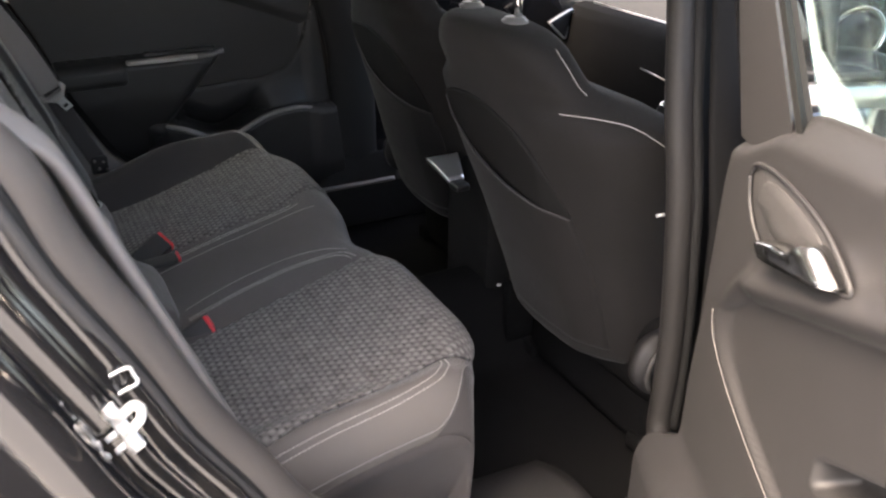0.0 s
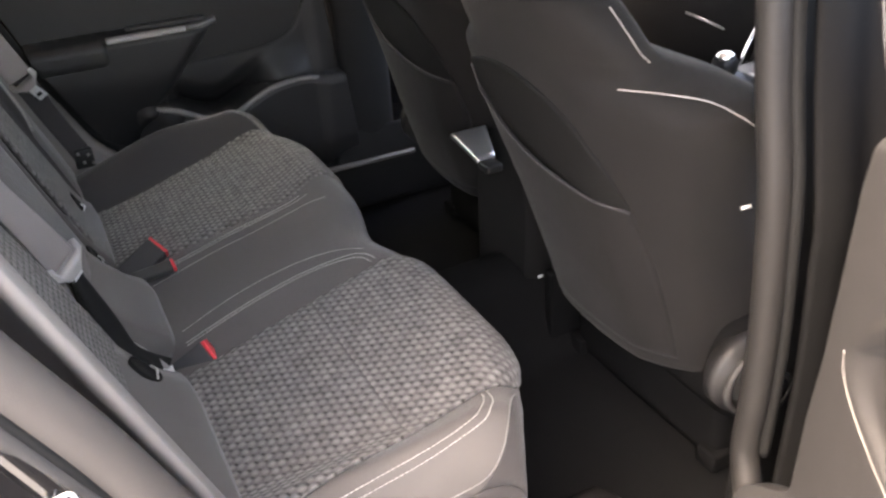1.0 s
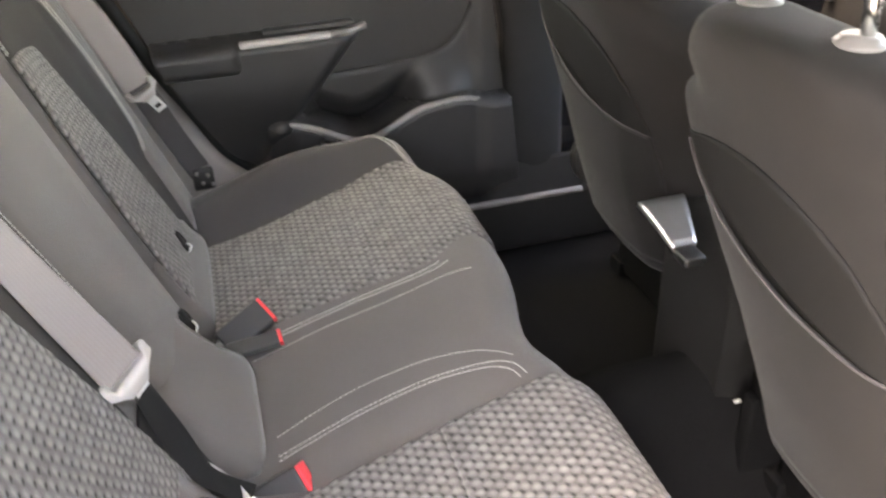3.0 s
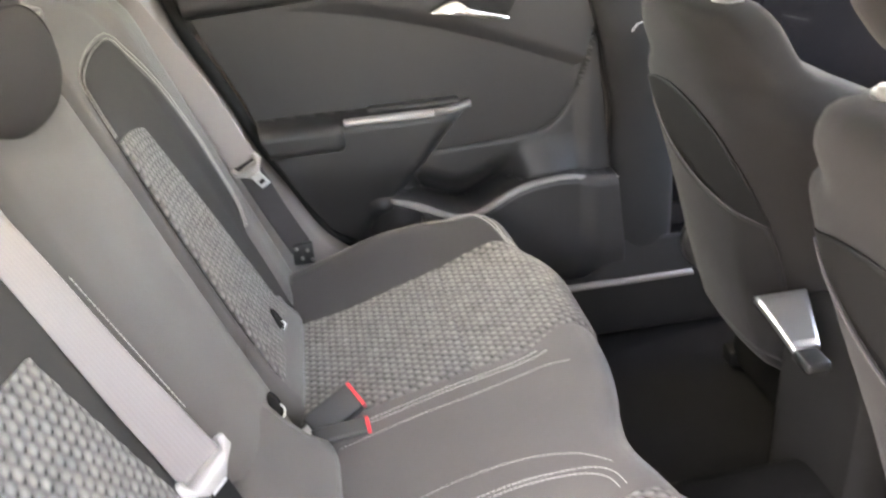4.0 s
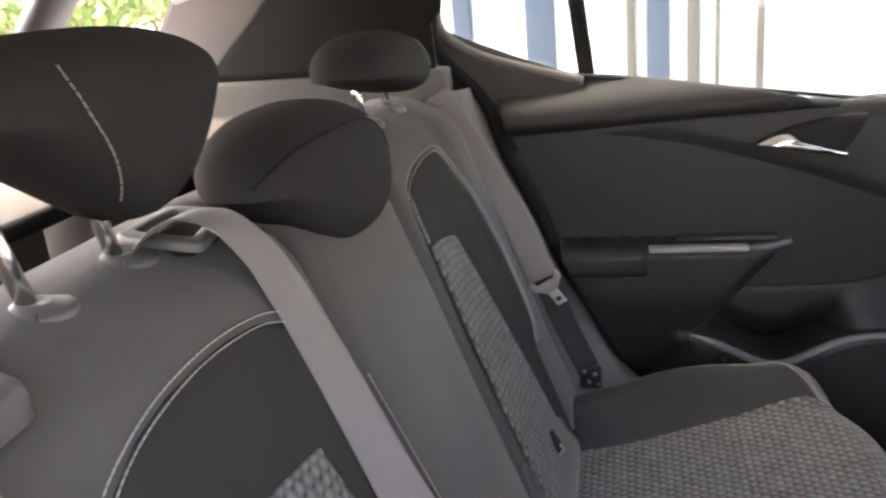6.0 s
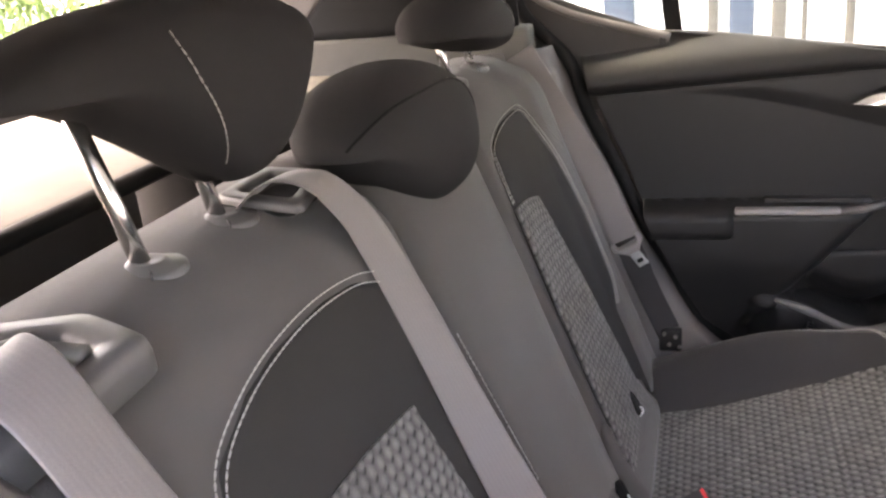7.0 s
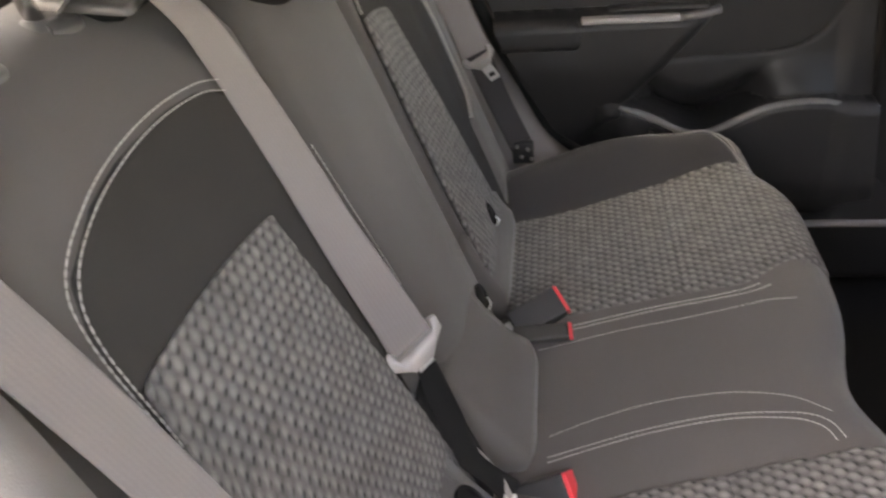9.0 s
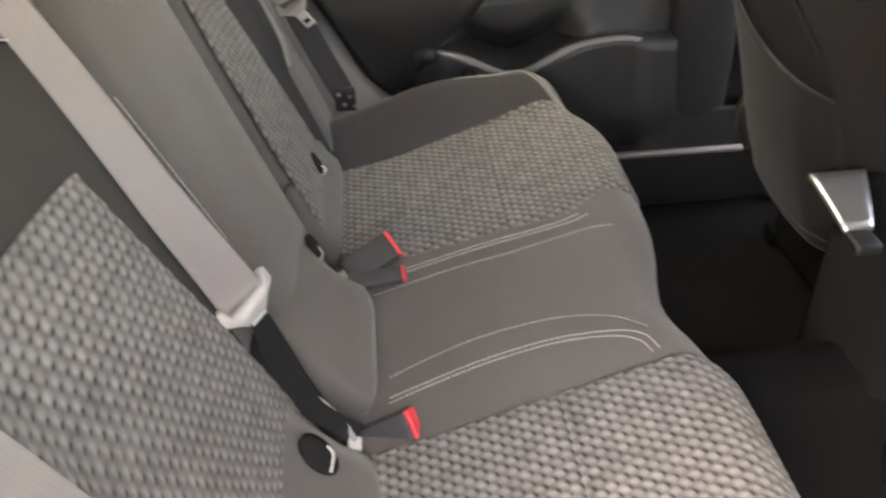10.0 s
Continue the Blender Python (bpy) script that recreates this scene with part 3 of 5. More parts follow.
# ---- rear headrests ----
def head_point(c, half, th, ph, grow=1.0, e=2.5, lean=0.0, under=1.0, skew=0.0, peak=2.6):
    """A point of a shield-shaped headrest: flat-topped, its lower edge drawn up to the sides."""
    sp = lambda v, p: math.copysign(abs(v) ** p, v)
    x = sp(math.cos(th), 2 / e) * sp(math.cos(ph), 2 / e)
    y = sp(math.cos(th), 2 / e) * sp(math.sin(ph), 2 / e)
    z = sp(math.sin(th), 2 / e)
    if z < 0:
        z *= under * (1 + skew * y) * max(0.10, 1 - 1.2 * min(1.0, abs(y)) ** peak)
    else:
        z *= 0.8 - 0.24 * min(1.0, abs(y)) ** 2.6
    x += lean * -z - 0.10 * y * y
    return Vector((c[0] + half[0] * x * grow, c[1] + half[1] * y * grow, c[2] + half[2] * z * grow))


def headrest(c, half, posts, label, lean=0.3, seams=(8,), cloth=None, under=1.0, skew=0.0, low=-66, peak=2.6, foot=(-0.219, 1.105), tilt=(-0.20, 0.0)):
    t = thing("headrest", label, "headrest", "rear headrests")
    nu, nv = 34, 56
    rings = [[head_point(c, half, -math.pi / 2 + math.pi * i / nu, 2 * math.pi * j / nv, lean=lean, under=under, skew=skew, peak=peak) for j in range(nv)] for i in range(1, nu)]
    part("cushion", loft(rings), cloth or CLOTH_DARK, t)
    for ph in seams:
        part("stitching", stitching([head_point(c, half, radians(g), radians(ph - 5 * math.sin(radians(g * 1.5))), 1.016, lean=lean, under=under, skew=skew, peak=peak) for g in range(low, 40, 8)], r=0.0006), THREAD, t)
    for y in posts:
        part("post", tube([(foot[0] + tilt[0] * k, y + tilt[1] * k, foot[1] + k) for k in (0.0, 0.05, c[2] + 0.01 - foot[1])], 0.0062, 16), CHROME, t, "chrome headrest post")
    return t


headrest((-0.241, -0.259, 1.234), (0.058, 0.178, 0.056), (-0.342, -0.248), "dark cloth outer rear headrest raised on chrome posts", seams=(-15,), cloth=CLOTH_MID, lean=0.15, under=1.5, skew=0.96, peak=1.31, foot=(-0.236, 1.112), tilt=(-0.22, -0.05))
headrest((-0.212, 0.355, 1.182), (0.060, 0.156, 0.062), (0.308, 0.425), "dark cloth outer rear headrest raised on chrome posts", seams=(35,), cloth=CLOTH_MID, under=0.52, skew=0.75)
middle = headrest((-0.188, 0.004, 1.131), (0.066, 0.150, 0.072), (-0.065, 0.03), "low dark cloth middle headrest resting on the backrest", 0.35, (), CLOTH_MID)
rim = [(8, -78), (24, -60), (33, -40), (35, -15), (33, 8), (24, 26), (6, 36), (-18, 40), (-44, 38), (-62, 30)]
part("facing_seam", tube(spline([head_point((-0.188, 0.004, 1.131), (0.066, 0.150, 0.072), radians(a), radians(b), 1.004, lean=0.35) for a, b in rim], 60), 0.0014, 6), POCKET, middle, "dark seam round the front facing")
part("stitching", stitching([head_point((-0.188, 0.004, 1.131), (0.066, 0.150, 0.072), radians(a), radians(b + 4), 1.012, lean=0.35) for a, b in rim[4:]], r=0.0006), THREAD, middle)


# ---- belt guides on the backrest's top ----
def guide_frame(corners, inner, parent, name, label, material, rise=0.008):
    """A flat moulded bezel with a slot through it: outer corners, the slot's share of them, and its height."""
    cs = [Vector(p) for p in corners]
    pts = []
    for k, p in enumerate(cs):
        q, o = cs[(k + 1) % len(cs)], cs[k - 1]
        pts += [p.lerp(o, 0.22), p.lerp(o, 0.07).lerp(p.lerp(q, 0.07), 0.5), p.lerp(q, 0.22)]
    out = [Vector(p) for p in spline(pts + pts[:1], 72)][:-1]
    mid = sum(out, Vector()) / len(out)
    up = Vector((0, 0, rise))
    shape = ((1.03, -1.0), (1.03, 0.1), (1.0, 0.75), (0.95, 1.0), (inner + 0.06, 1.0), (inner, 0.7), (inner, -1.0))
    rings = [[mid + (p - mid) * k + up * h for p in out] for k, h in shape]
    return part(name, loft(rings + rings[:1], cap=False), material, parent, label)


# ---- far door ----
DOOR_Y = 0.665


def upper_crease(x):
    """Crease under the padded roll below the window."""
    return 1.034 + 0.062 * (x + 0.03) - 0.03 * (x + 0.03) ** 2


def field_top(x):
    """Upper edge of the smooth leaf-shaped middle field, falling towards the front."""
    return 1.024 - 0.41 * max(0.0, x - 0.06) ** 1.5


def lower_crease(x):
    """The curved seam that closes the middle field below and in front."""
    t = max(0.0, min(1.1, (x - 0.30) / 0.28))
    return 0.752 + 0.012 * t + 0.10 * t ** 8


def pocket_lip(x):
    return 0.684 - 0.055 * math.exp(-((x - 0.345) / 0.085) ** 2) - 0.012 * smooth01((x - 0.53) / 0.08)


def door_relief(x, z):
    """How far the inner door panel stands into the car, over the flat plane."""
    h = 0.004
    up, ft = upper_crease(x), field_top(x)
    h += 0.018 * smooth01((z - up) / 0.014) - 0.050 * smooth01((z - up - 0.012) / 0.075)
    h += 0.009 * max(smooth01((z - ft) / 0.030), smooth01((x - 0.560) / 0.035))
    h -= 0.010 * math.exp(-((z - up) / 0.006) ** 2)
    # below the field a fine step
    if x > 0.27:
        h += 0.004 * smooth01((lower_crease(x) - z) / 0.008)
    # armrest: a ledge whose face falls away and runs forward under the pull
    front = 0.368 - 0.87 * max(0.0, 0.838 - z)
    h += 0.052 * smooth01((0.838 - z) / 0.012) * smooth01((z - 0.57) / 0.20) * smooth01((front - x) / 0.035) * smooth01((x + 0.10) / 0.05)
    # step in the ledge behind the pull
    h += 0.006 * smooth01((0.14 - x) / 0.006) * smooth01((0.838 - z) / 0.008) * smooth01((z - 0.795) / 0.008)
    # bin: its outer wall below the lip, and the opening above it
    lip_z = pocket_lip(x)
    h += 0.044 * smooth01((lip_z - z) / 0.006) * smooth01((x - 0.17) / 0.06)
    hole = math.exp(-((x - 0.355) / 0.098) ** 6) * smooth01((z - lip_z) / 0.006) * smooth01((lip_z + 0.080 - z) / 0.065)
    h -= 0.050 * hole
    h += 0.034 * math.exp(-((x - 0.505) / 0.062) ** 2) * smooth01((z - lip_z) / 0.004) * smooth01((0.760 - z) / 0.085)
    h -= 0.035 * smooth01((0.54 - z) / 0.10)
    return h


def door_rear_edge(z):
    """Rear edge of the door opening, along the wheel arch."""
    pts = ((0.42, 0.40), (0.52, 0.22), (0.59, 0.142), (0.63, 0.099), (0.80, 0.005), (0.865, -0.02), (0.99, -0.08), (1.09, -0.115), (1.18, -0.19), (1.40, -0.19))
    for (z0, x0), (z1, x1) in zip(pts, pts[1:]):
        if z <= z1:
            return x0 + (x1 - x0) * max(0, (z - z0)) / (z1 - z0)
    return -0.19


def door_front_edge(z):
    return 0.655 - 0.075 * (z - 0.464) / 0.73


def belt_line(x):
    return 1.044 + 0.135 * (0.57 - x) * 1.05


def build_door(name, label):
    """The inner side of the rear door, built closed on the far side."""
    d = tagged(new(name), label, "car door", kind="structure")

    def panel(u, v):
        z = 0.43 + v * (belt_line(0.25) - 0.43)
        x = door_rear_edge(z) + (door_front_edge(z) - door_rear_edge(z)) * u
        z = 0.43 + v * (belt_line(x) - 0.43)
        return (x, DOOR_Y - door_relief(x, z), z)
    part("trim_panel", sheet(panel, 200, 240, -0.012), PLASTIC_SOFT, d, "dark moulded door trim")

    def sill(u, v):
        x = -0.115 + 0.70 * u
        g = v * math.pi / 2
        return (x, DOOR_Y - 0.004 + 0.05 * math.sin(g), belt_line(x) - 0.006 + 0.010 * math.cos(g))
    part("window_sill", sheet(sill, 30, 8, 0.004), PLASTIC, d)
    # pull handle with its bright edge and the cup's rim behind it
    part("armrest_pull", box(0.146, 0.302, DOOR_Y - 0.071, DOOR_Y - 0.050, 0.833, 0.843, 0.004), TONGUE, d, "satin silver edge of the armrest pull")
    part("armrest_pull_tip", loft([[(x, y, z) for y, z in ((DOOR_Y - 0.069 + g, 0.833), (DOOR_Y - 0.050 + g, 0.833), (DOOR_Y - 0.050 + g, 0.842), (DOOR_Y - 0.069 + g, 0.842))] for x, g in ((0.3025, 0.0), (0.335, 0.010), (0.372, 0.035))]), PLASTIC_GREY, d)
    part("armrest_cup", box(0.19, 0.352, DOOR_Y - 0.035, DOOR_Y - 0.012, 0.836, 0.850, 0.005), PLASTIC, d)
    # inside handle: recess and lever
    rec = [(0.318, 1.006), (0.36, 1.024), (0.41, 1.036), (0.474, 1.040), (0.462, 1.008), (0.440, 0.982), (0.38, 0.986)]
    recess = part("handle_recess", slab(spline(rec + rec[:1], 48), DOOR_Y - 0.0345, DOOR_Y - 0.002), PLASTIC_BLACK, d, "dark recess of the door handle")
    lev = [(0.308, 1.002), (0.335, 1.015), (0.358, 1.018), (0.375, 1.006), (0.41, 0.995), (0.444, 0.985), (0.440, 0.979), (0.40, 0.984), (0.35, 0.994)]
    part("handle_lever", slab(spline(lev + lev[:1], 48), DOOR_Y - 0.052, DOOR_Y - 0.031, 0.004), CHROME, recess, "chrome door handle lever")
    # lip of the pocket, its pale colour carrying the light on its upward face
    lipp = [(0.212 + 0.426 * k / 50) for k in range(51)]
    part("pocket_lip", tube([(x, DOOR_Y - 0.0555, pocket_lip(x) + 0.004 * smooth01((0.235 - x) / 0.04)) for x in lipp], 0.0058, 10, lambda t: (1.4 - 0.5 * t) - 0.75 * abs(2 * t - 1) ** 8), LIP, d, "rounded lip of the door pocket, paled for the light on it")
    return d


def slab(outline, y0, y1, crown=0.0):
    """A plate in the x-z plane with the given outline, between two depths."""
    o = [(p[0], p[1]) for p in outline][:-1]
    cx, cz = sum(p[0] for p in o) / len(o), sum(p[1] for p in o) / len(o)
    rings = []
    for k, y in ((1.0, y1), (1.0, y0 + (y1 - y0) * 0.3), (0.93, y0), (0.5, y0 - crown)):
        rings.append([(cx + (x - cx) * k, y, cz + (z - cz) * k) for x, z in o])
    return loft(rings)


far_door = build_door("door_1", "closed dark rear door trim with armrest and pocket")


# ---- near door, swung open ----
DOOR_P, DOOR_D = Vector((0.467, -0.916, 0)), Vector((-0.43, -0.9027, 0))
DOOR_N = Vector((-0.9027, 0.43, 0))


def on_door(s, z, h=0.0):
    """A point of the open door: s metres rearwards along it, z up, h out of its inner face."""
    return DOOR_P + DOOR_D * s + DOOR_N * h + Vector((0, 0, z))


def open_edge(z):
    return -0.133 - 0.006 * smooth01((0.86 - z) / 0.1) - 0.050 * smooth01((0.685 - z) / 0.05) + 0.006 * smooth01((z - 1.0) / 0.06)


def open_top(s):
    return 1.062 + 0.046 * smooth01((s + 0.13) / 0.12) + 0.15 * max(0.0, s + 0.02) * 0.9


def open_crease(s):
    return 0.885 + 0.05 * smooth01((s + 0.10) / 0.08) + 0.40 * max(0.0, s + 0.02) - 0.35 * max(0.0, s - 0.25)


def field_edge(z):
    """Front and lower edge of the smooth field under the handle."""
    return min(0.70, -0.10 + 49.0 * max(0.0, 0.874 - z) ** 2.28)


FIN = [(-0.068, 1.036), (-0.058, 1.050), (-0.025, 1.057), (0.03, 1.057), (0.085, 1.049), (0.133, 1.027), (0.115, 1.016), (0.065, 1.001), (0.0, 0.984), (-0.038, 0.994), (-0.060, 1.015)]


def build_open_door():
    d = tagged(new("door_2"), "open dark rear door trim with armrest and chrome handle", "car door", kind="structure")

    def panel(u, v):
        z0 = 0.44 + v * 0.63
        s = open_edge(z0) + (0.62 - open_edge(z0)) * u ** 1.6
        z = 0.44 + v * (open_top(s) - 0.44)
        h = -0.02 * (1 - smooth01(u / 0.012))
        c = open_crease(s)
        inside = smooth01((c - z) / 0.012) * smooth01((s - field_edge(z)) / 0.034)
        h -= 0.009 * inside
        h += 0.012 * math.exp(-((z - c - 0.012) / 0.012) ** 2) * smooth01((s + 0.10) / 0.09)
        h += 0.034 * smooth01((0.690 - z) / 0.09) * smooth01((0.03 - s) / 0.13)
        h -= 0.03 * smooth01((z - open_top(s) + 0.035) / 0.035) ** 2
        # three-cornered pull cup in the armrest
        h -= 0.035 * smooth01((s - 0.125) / 0.012) * smooth01((0.880 + 0.55 * (s - 0.145) - z) / 0.012) * smooth01((z - 0.835 - 0.42 * (s - 0.12)) / 0.010)
        return on_door(s, z, h)
    part("trim_panel", sheet(panel, 200, 200, 0.012), PLASTIC_SOFT, d, "dark moulded door trim")
    edge = [on_door(field_edge(z) - 0.003, z, 0.0015) for z in (0.872, 0.855, 0.838, 0.82, 0.804, 0.79, 0.776, 0.764)]
    part("field_piping", tube(spline(edge, 40), 0.0007, 6), GUIDE, d, "fine pale edge of the lower door field")

    def plate(outline, h0, h1, k0=1.0, k1=0.95):
        o = [p for p in spline(outline + outline[:1], 60)][:-1]
        cs, cz = sum(p[0] for p in o) / len(o), sum(p[1] for p in o) / len(o)
        return loft([[on_door(cs + (p[0] - cs) * k, cz + (p[1] - cz) * k, h) for p in o] for k, h in ((k0, h0), (k0, h0 + (h1 - h0) * 0.6), (k1, h1), (0.4, h1 + 0.001))])
    recess = part("handle_recess", plate(FIN, -0.004, 0.0015), PLASTIC, d, "grey recess round the door handle")
    part("handle_rim", tube([on_door(p[0], p[1], 0.003) for p in spline(FIN + FIN[:1], 80)], 0.0024, 8), PLASTIC_SOFT, recess)
    part("handle_shadow_gap", plate([(-0.045, 1.02), (-0.03, 1.045), (0.03, 1.047), (0.085, 1.035), (0.06, 1.020), (0.0, 1.005)], 0.0, 0.0035), PLASTIC, recess)
    lev = [(-0.004, 1.001), (0.03, 1.014), (0.062, 1.022), (0.085, 1.040), (0.110, 1.034), (0.126, 1.024), (0.10, 1.014), (0.05, 1.001), (0.012, 0.992)]
    part("handle_lever", plate(lev, 0.003, 0.022, 1.0, 0.86), CHROME, recess, "chrome door handle lever")

    # window frame with its painted edge, its seal and the pane
    def frame_left(z):
        return -0.150 - 0.52 * (z - 1.067)

    def frame_right(z):
        return -0.046 - 0.89 * (z - 1.106)

    def upright(left, right, h0, h1, z0=1.05):
        rings = []
        for k in range(14):
            z = z0 + (1.45 - z0) * k / 13
            a, b = left(z), right(z)
            rings.append([on_door(s, z, h) for s, h in ((a, h0), (b - 0.03, h0), (b, h1), (a + 0.006, h1), (a, h1 - 0.006))])
        return loft(rings)
    part("window_frame", upright(frame_left, frame_right, -0.028, -0.010), PLASTIC_SOFT, d, "grey window frame", smooth=False)
    part("window_seal", upright(lambda z: frame_right(z) + 0.0005, lambda z: frame_right(z) + 0.021, -0.030, -0.011), RUBBER, d, "black window seal", smooth=False)

    def painted_edge(u, v):
        z = 1.082 + 0.36 * v
        a = min(-0.176 - 1.04 * (z - 1.089), frame_left(z) - 0.004)
        s = a + (frame_left(z) - 0.001 - a) * u
        return on_door(s, z, -0.034 + 0.022 * math.sin(u * math.pi * 0.62))
    part("frame_edge", sheet(painted_edge, 16, 20, 0.004), PAINT, d, "glossy black painted edge of the window frame")
    part("pane", sheet(lambda u, v: on_door(-0.01 - 0.29 * v + 0.75 * u, 1.07 + 0.33 * v, -0.034), 4, 4, 0.003), GLASS_GREEN, d, "green tinted window glass")
    part("outer_skin", sheet(lambda u, v: on_door(-0.16 + 0.85 * u, 0.40 + 0.66 * v, -0.10 - 0.02 * math.sin(math.pi * v)), 10, 10, 0.004), PAINT, d, "black painted outer door skin")
    return d


build_open_door()

# ---- shell: roof, pillars, side trims ----
def roof_point(u, v):
    y = -0.675 + 1.32 * v
    e = abs(2 * v - 1)
    return (-0.62 + 2.12 * u, y, 1.455 - 0.03 * e ** 2 - 0.075 * max(0, e - 0.8) / 0.2 - 0.10 * (1 - u) ** 3 - 0.12 * max(0, u - 0.75) ** 1.5)


tagged(part("roof_skin", sheet(lambda u, v: (roof_point(u, v)[0] - 0.03, roof_point(u, v)[1] * 1.04, roof_point(u, v)[2] + 0.045), 24, 30, -0.008), PAINT), "black painted roof of the car", "roof", kind="structure")
tagged(part("ceiling", sheet(roof_point, 24, 30, -0.03), LINING), "grey cloth headlining of the car", "ceiling", kind="structure")


def side_trim(s):
    """Padded trim between the backrest and the door opening, down the wheel arch."""
    def f(u, v):
        z = 0.50 + 0.615 * u
        xe = door_rear_edge(min(z, 1.09)) - 0.25 * max(0.0, z - 1.09)
        x = xe - 0.012 - (0.125 if s > 0 else 0.040) * (1 - v)
        y = 0.622 - (0.055 if s > 0 else 0.095) * (1 - v) ** 1.6 + 0.012 * math.sin(math.pi * v) * -1 + 0.03 * smooth01((v - 0.85) / 0.15)
        return (x, side(y, s), z)
    return sheet(f, 40, 24, -0.012 * s)


# mirrored trims: the near one's darker plastic paints shade against the doorway light
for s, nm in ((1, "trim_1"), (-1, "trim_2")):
    tagged(part(nm, side_trim(s), PLASTIC_GREY if s > 0 else PLASTIC), "grey padded side trim beside the rear backrest, the near one darkened as shade", "trim", kind="structure")


def near_pad(u, v):
    """Rounded plastic pad between the near belt and the door opening, curling over at the top."""
    z = 0.62 + 0.50 * u
    g = smooth01((z - 1.03) / 0.10)
    x = 0.235 - 0.36 * z + 0.024 + 0.045 * math.sin(v * math.pi / 2) - 0.055 * g ** 2
    return (x, -0.548 - 0.072 * v, z + 0.020 * math.sin(v * math.pi))


tagged(part("trim_7", sheet(near_pad, 40, 20, -0.012), PLASTIC_GREY), "grey rounded plastic pad beside the near belt", "trim", kind="structure")


def seal_path(s):
    pts = [(door_rear_edge(z), z) for z in (0.50, 0.56, 0.63, 0.72, 0.80, 0.90, 1.0, 1.09, 1.18, 1.30)]
    return [(x - 0.004, side(0.650, s), z) for x, z in pts]


for s, nm in ((1, "seal_1"), (-1, "seal_2")):
    if s > 0:
        tagged(part(nm, tube(spline(seal_path(s), 60), 0.011, 10), RUBBER), "black rubber door seal round the opening", "seal", kind="structure")
    else:
        roll = [(x + 0.002, y + 0.028, z) for x, y, z in seal_path(s)]
        tagged(part(nm, tube(spline(roll, 70), 0.024, 14), RUBBER_GREY), "broad grey soft seal round the open doorway", "seal", kind="structure")
        ridge = [(x - 0.010, y + 0.006, z) for x, y, z in seal_path(s)]
        tagged(part("seal_5", tube(spline(ridge, 70), 0.006, 8), RUBBER), "thin black lip of the door seal", "seal", kind="structure")


def c_pillar(s):
    """Inner face of the rear pillar, from the parcel shelf up to the roof, behind the quarter light."""
    def f(u, v):
        z = 1.15 + 0.295 * v
        x0 = -0.607 + 1.165 * (z - 1.15)
        x1 = -0.185 + 0.05 * v if v > 0.25 else -0.19
        x = x0 + (x1 - x0) * u
        return (x, side(0.615 - 0.09 * v ** 1.5 - 0.015 * math.sin(math.pi * u), s), z)
    return sheet(f, 22, 16, 0.02 * s)


def c_pillar_rear(s):
    """Paler strip of the rear pillar between its dark trim and the tailgate window."""
    def f(u, v):
        z = 1.13 + 0.315 * v
        x1 = -0.606 + 1.165 * (z - 1.15)
        x0 = min(-0.80 + 0.83 * (z - 1.085), x1 - 0.02)
        return (x0 + (x1 - x0) * u, side(0.622 - 0.09 * v ** 1.5 - 0.004 * math.sin(math.pi * u), s), z)
    return sheet(f, 16, 16, 0.01 * s)


def quarter_frame(s):
    """Rim below the quarter light, falling forward to the door."""
    pts = [(-0.19, 1.26), (-0.188, 1.215), (-0.16, 1.185), (-0.11, 1.160), (-0.05, 1.140), (0.0, 1.125), (0.045, 1.112)]
    return tube([(x, side(0.662, s), z) for x, z in spline(pts, 40)], 0.008, 8)


for s, nm in ((1, "wall_left"), (-1, "wall_right")):
    tagged(part(nm, c_pillar(s), PLASTIC_BLACK), "dark trim of the rear roof pillar", "pillar trim", kind="structure")
    tagged(part("wall_rear" + nm[4:], c_pillar_rear(s), PLASTIC_GREY), "pale grey strip of the rear roof pillar", "pillar trim", kind="structure")
    tagged(part("ledge" + nm[4:], box(-0.95, -0.17, *sorted((side(0.585, s), side(0.655, s))), 1.07, 1.152, 0.006), FELT), "grey lining beside the parcel shelf", "boot side", kind="structure")
    tagged(part("wall_boot" + nm[4:], box(-1.03, -0.15, *sorted((side(0.63, s), side(0.66, s))), 0.3, 1.066, 0.004), PLASTIC_BLACK), "black felt side of the boot", "boot side", kind="structure")
tagged(part("trim_3", quarter_frame(1), PLASTIC_GREY), "grey rim under the quarter window", "trim", kind="structure")


def quarter_panel(u, v):
    x = -0.20 + 0.245 * u
    top = 1.262 - 0.047 * smooth01((x + 0.20) / 0.02) - 0.36 * max(0, x + 0.18) ** 0.9 * 0.98
    z0 = 1.0
    return (x, 0.668 - 0.006 * math.sin(math.pi * v), z0 + (top - 0.006 - z0) * v)


tagged(part("trim_4", sheet(quarter_panel, 24, 14, -0.008), PLASTIC), "dark panel under the quarter window", "trim", kind="structure")
win = tagged(new("window_1"), "closed window of the far rear door with a divider", "window", kind="structure")
part("divider", loft([[(x + dx, 0.685 + dy, z) for dx, dy in ((-0.014, -0.008), (0.012, -0.008), (0.012, 0.012), (-0.014, 0.012))] for x, z in ((0.054, 1.095), (0.036, 1.25), (0.018, 1.42))]), RUBBER, win, "black divider bar of the window", smooth=False)
part("divider_clip", box(0.028, 0.040, 0.655, 0.668, 1.090, 1.115, 0.002), BLACK, win)
part("pane", sheet(lambda u, v: (-0.25 + 0.88 * u, 0.70 - 0.10 * v ** 1.3, 1.03 + 0.42 * v), 6, 6, 0.003), GLASS, win, "clear glass pane")
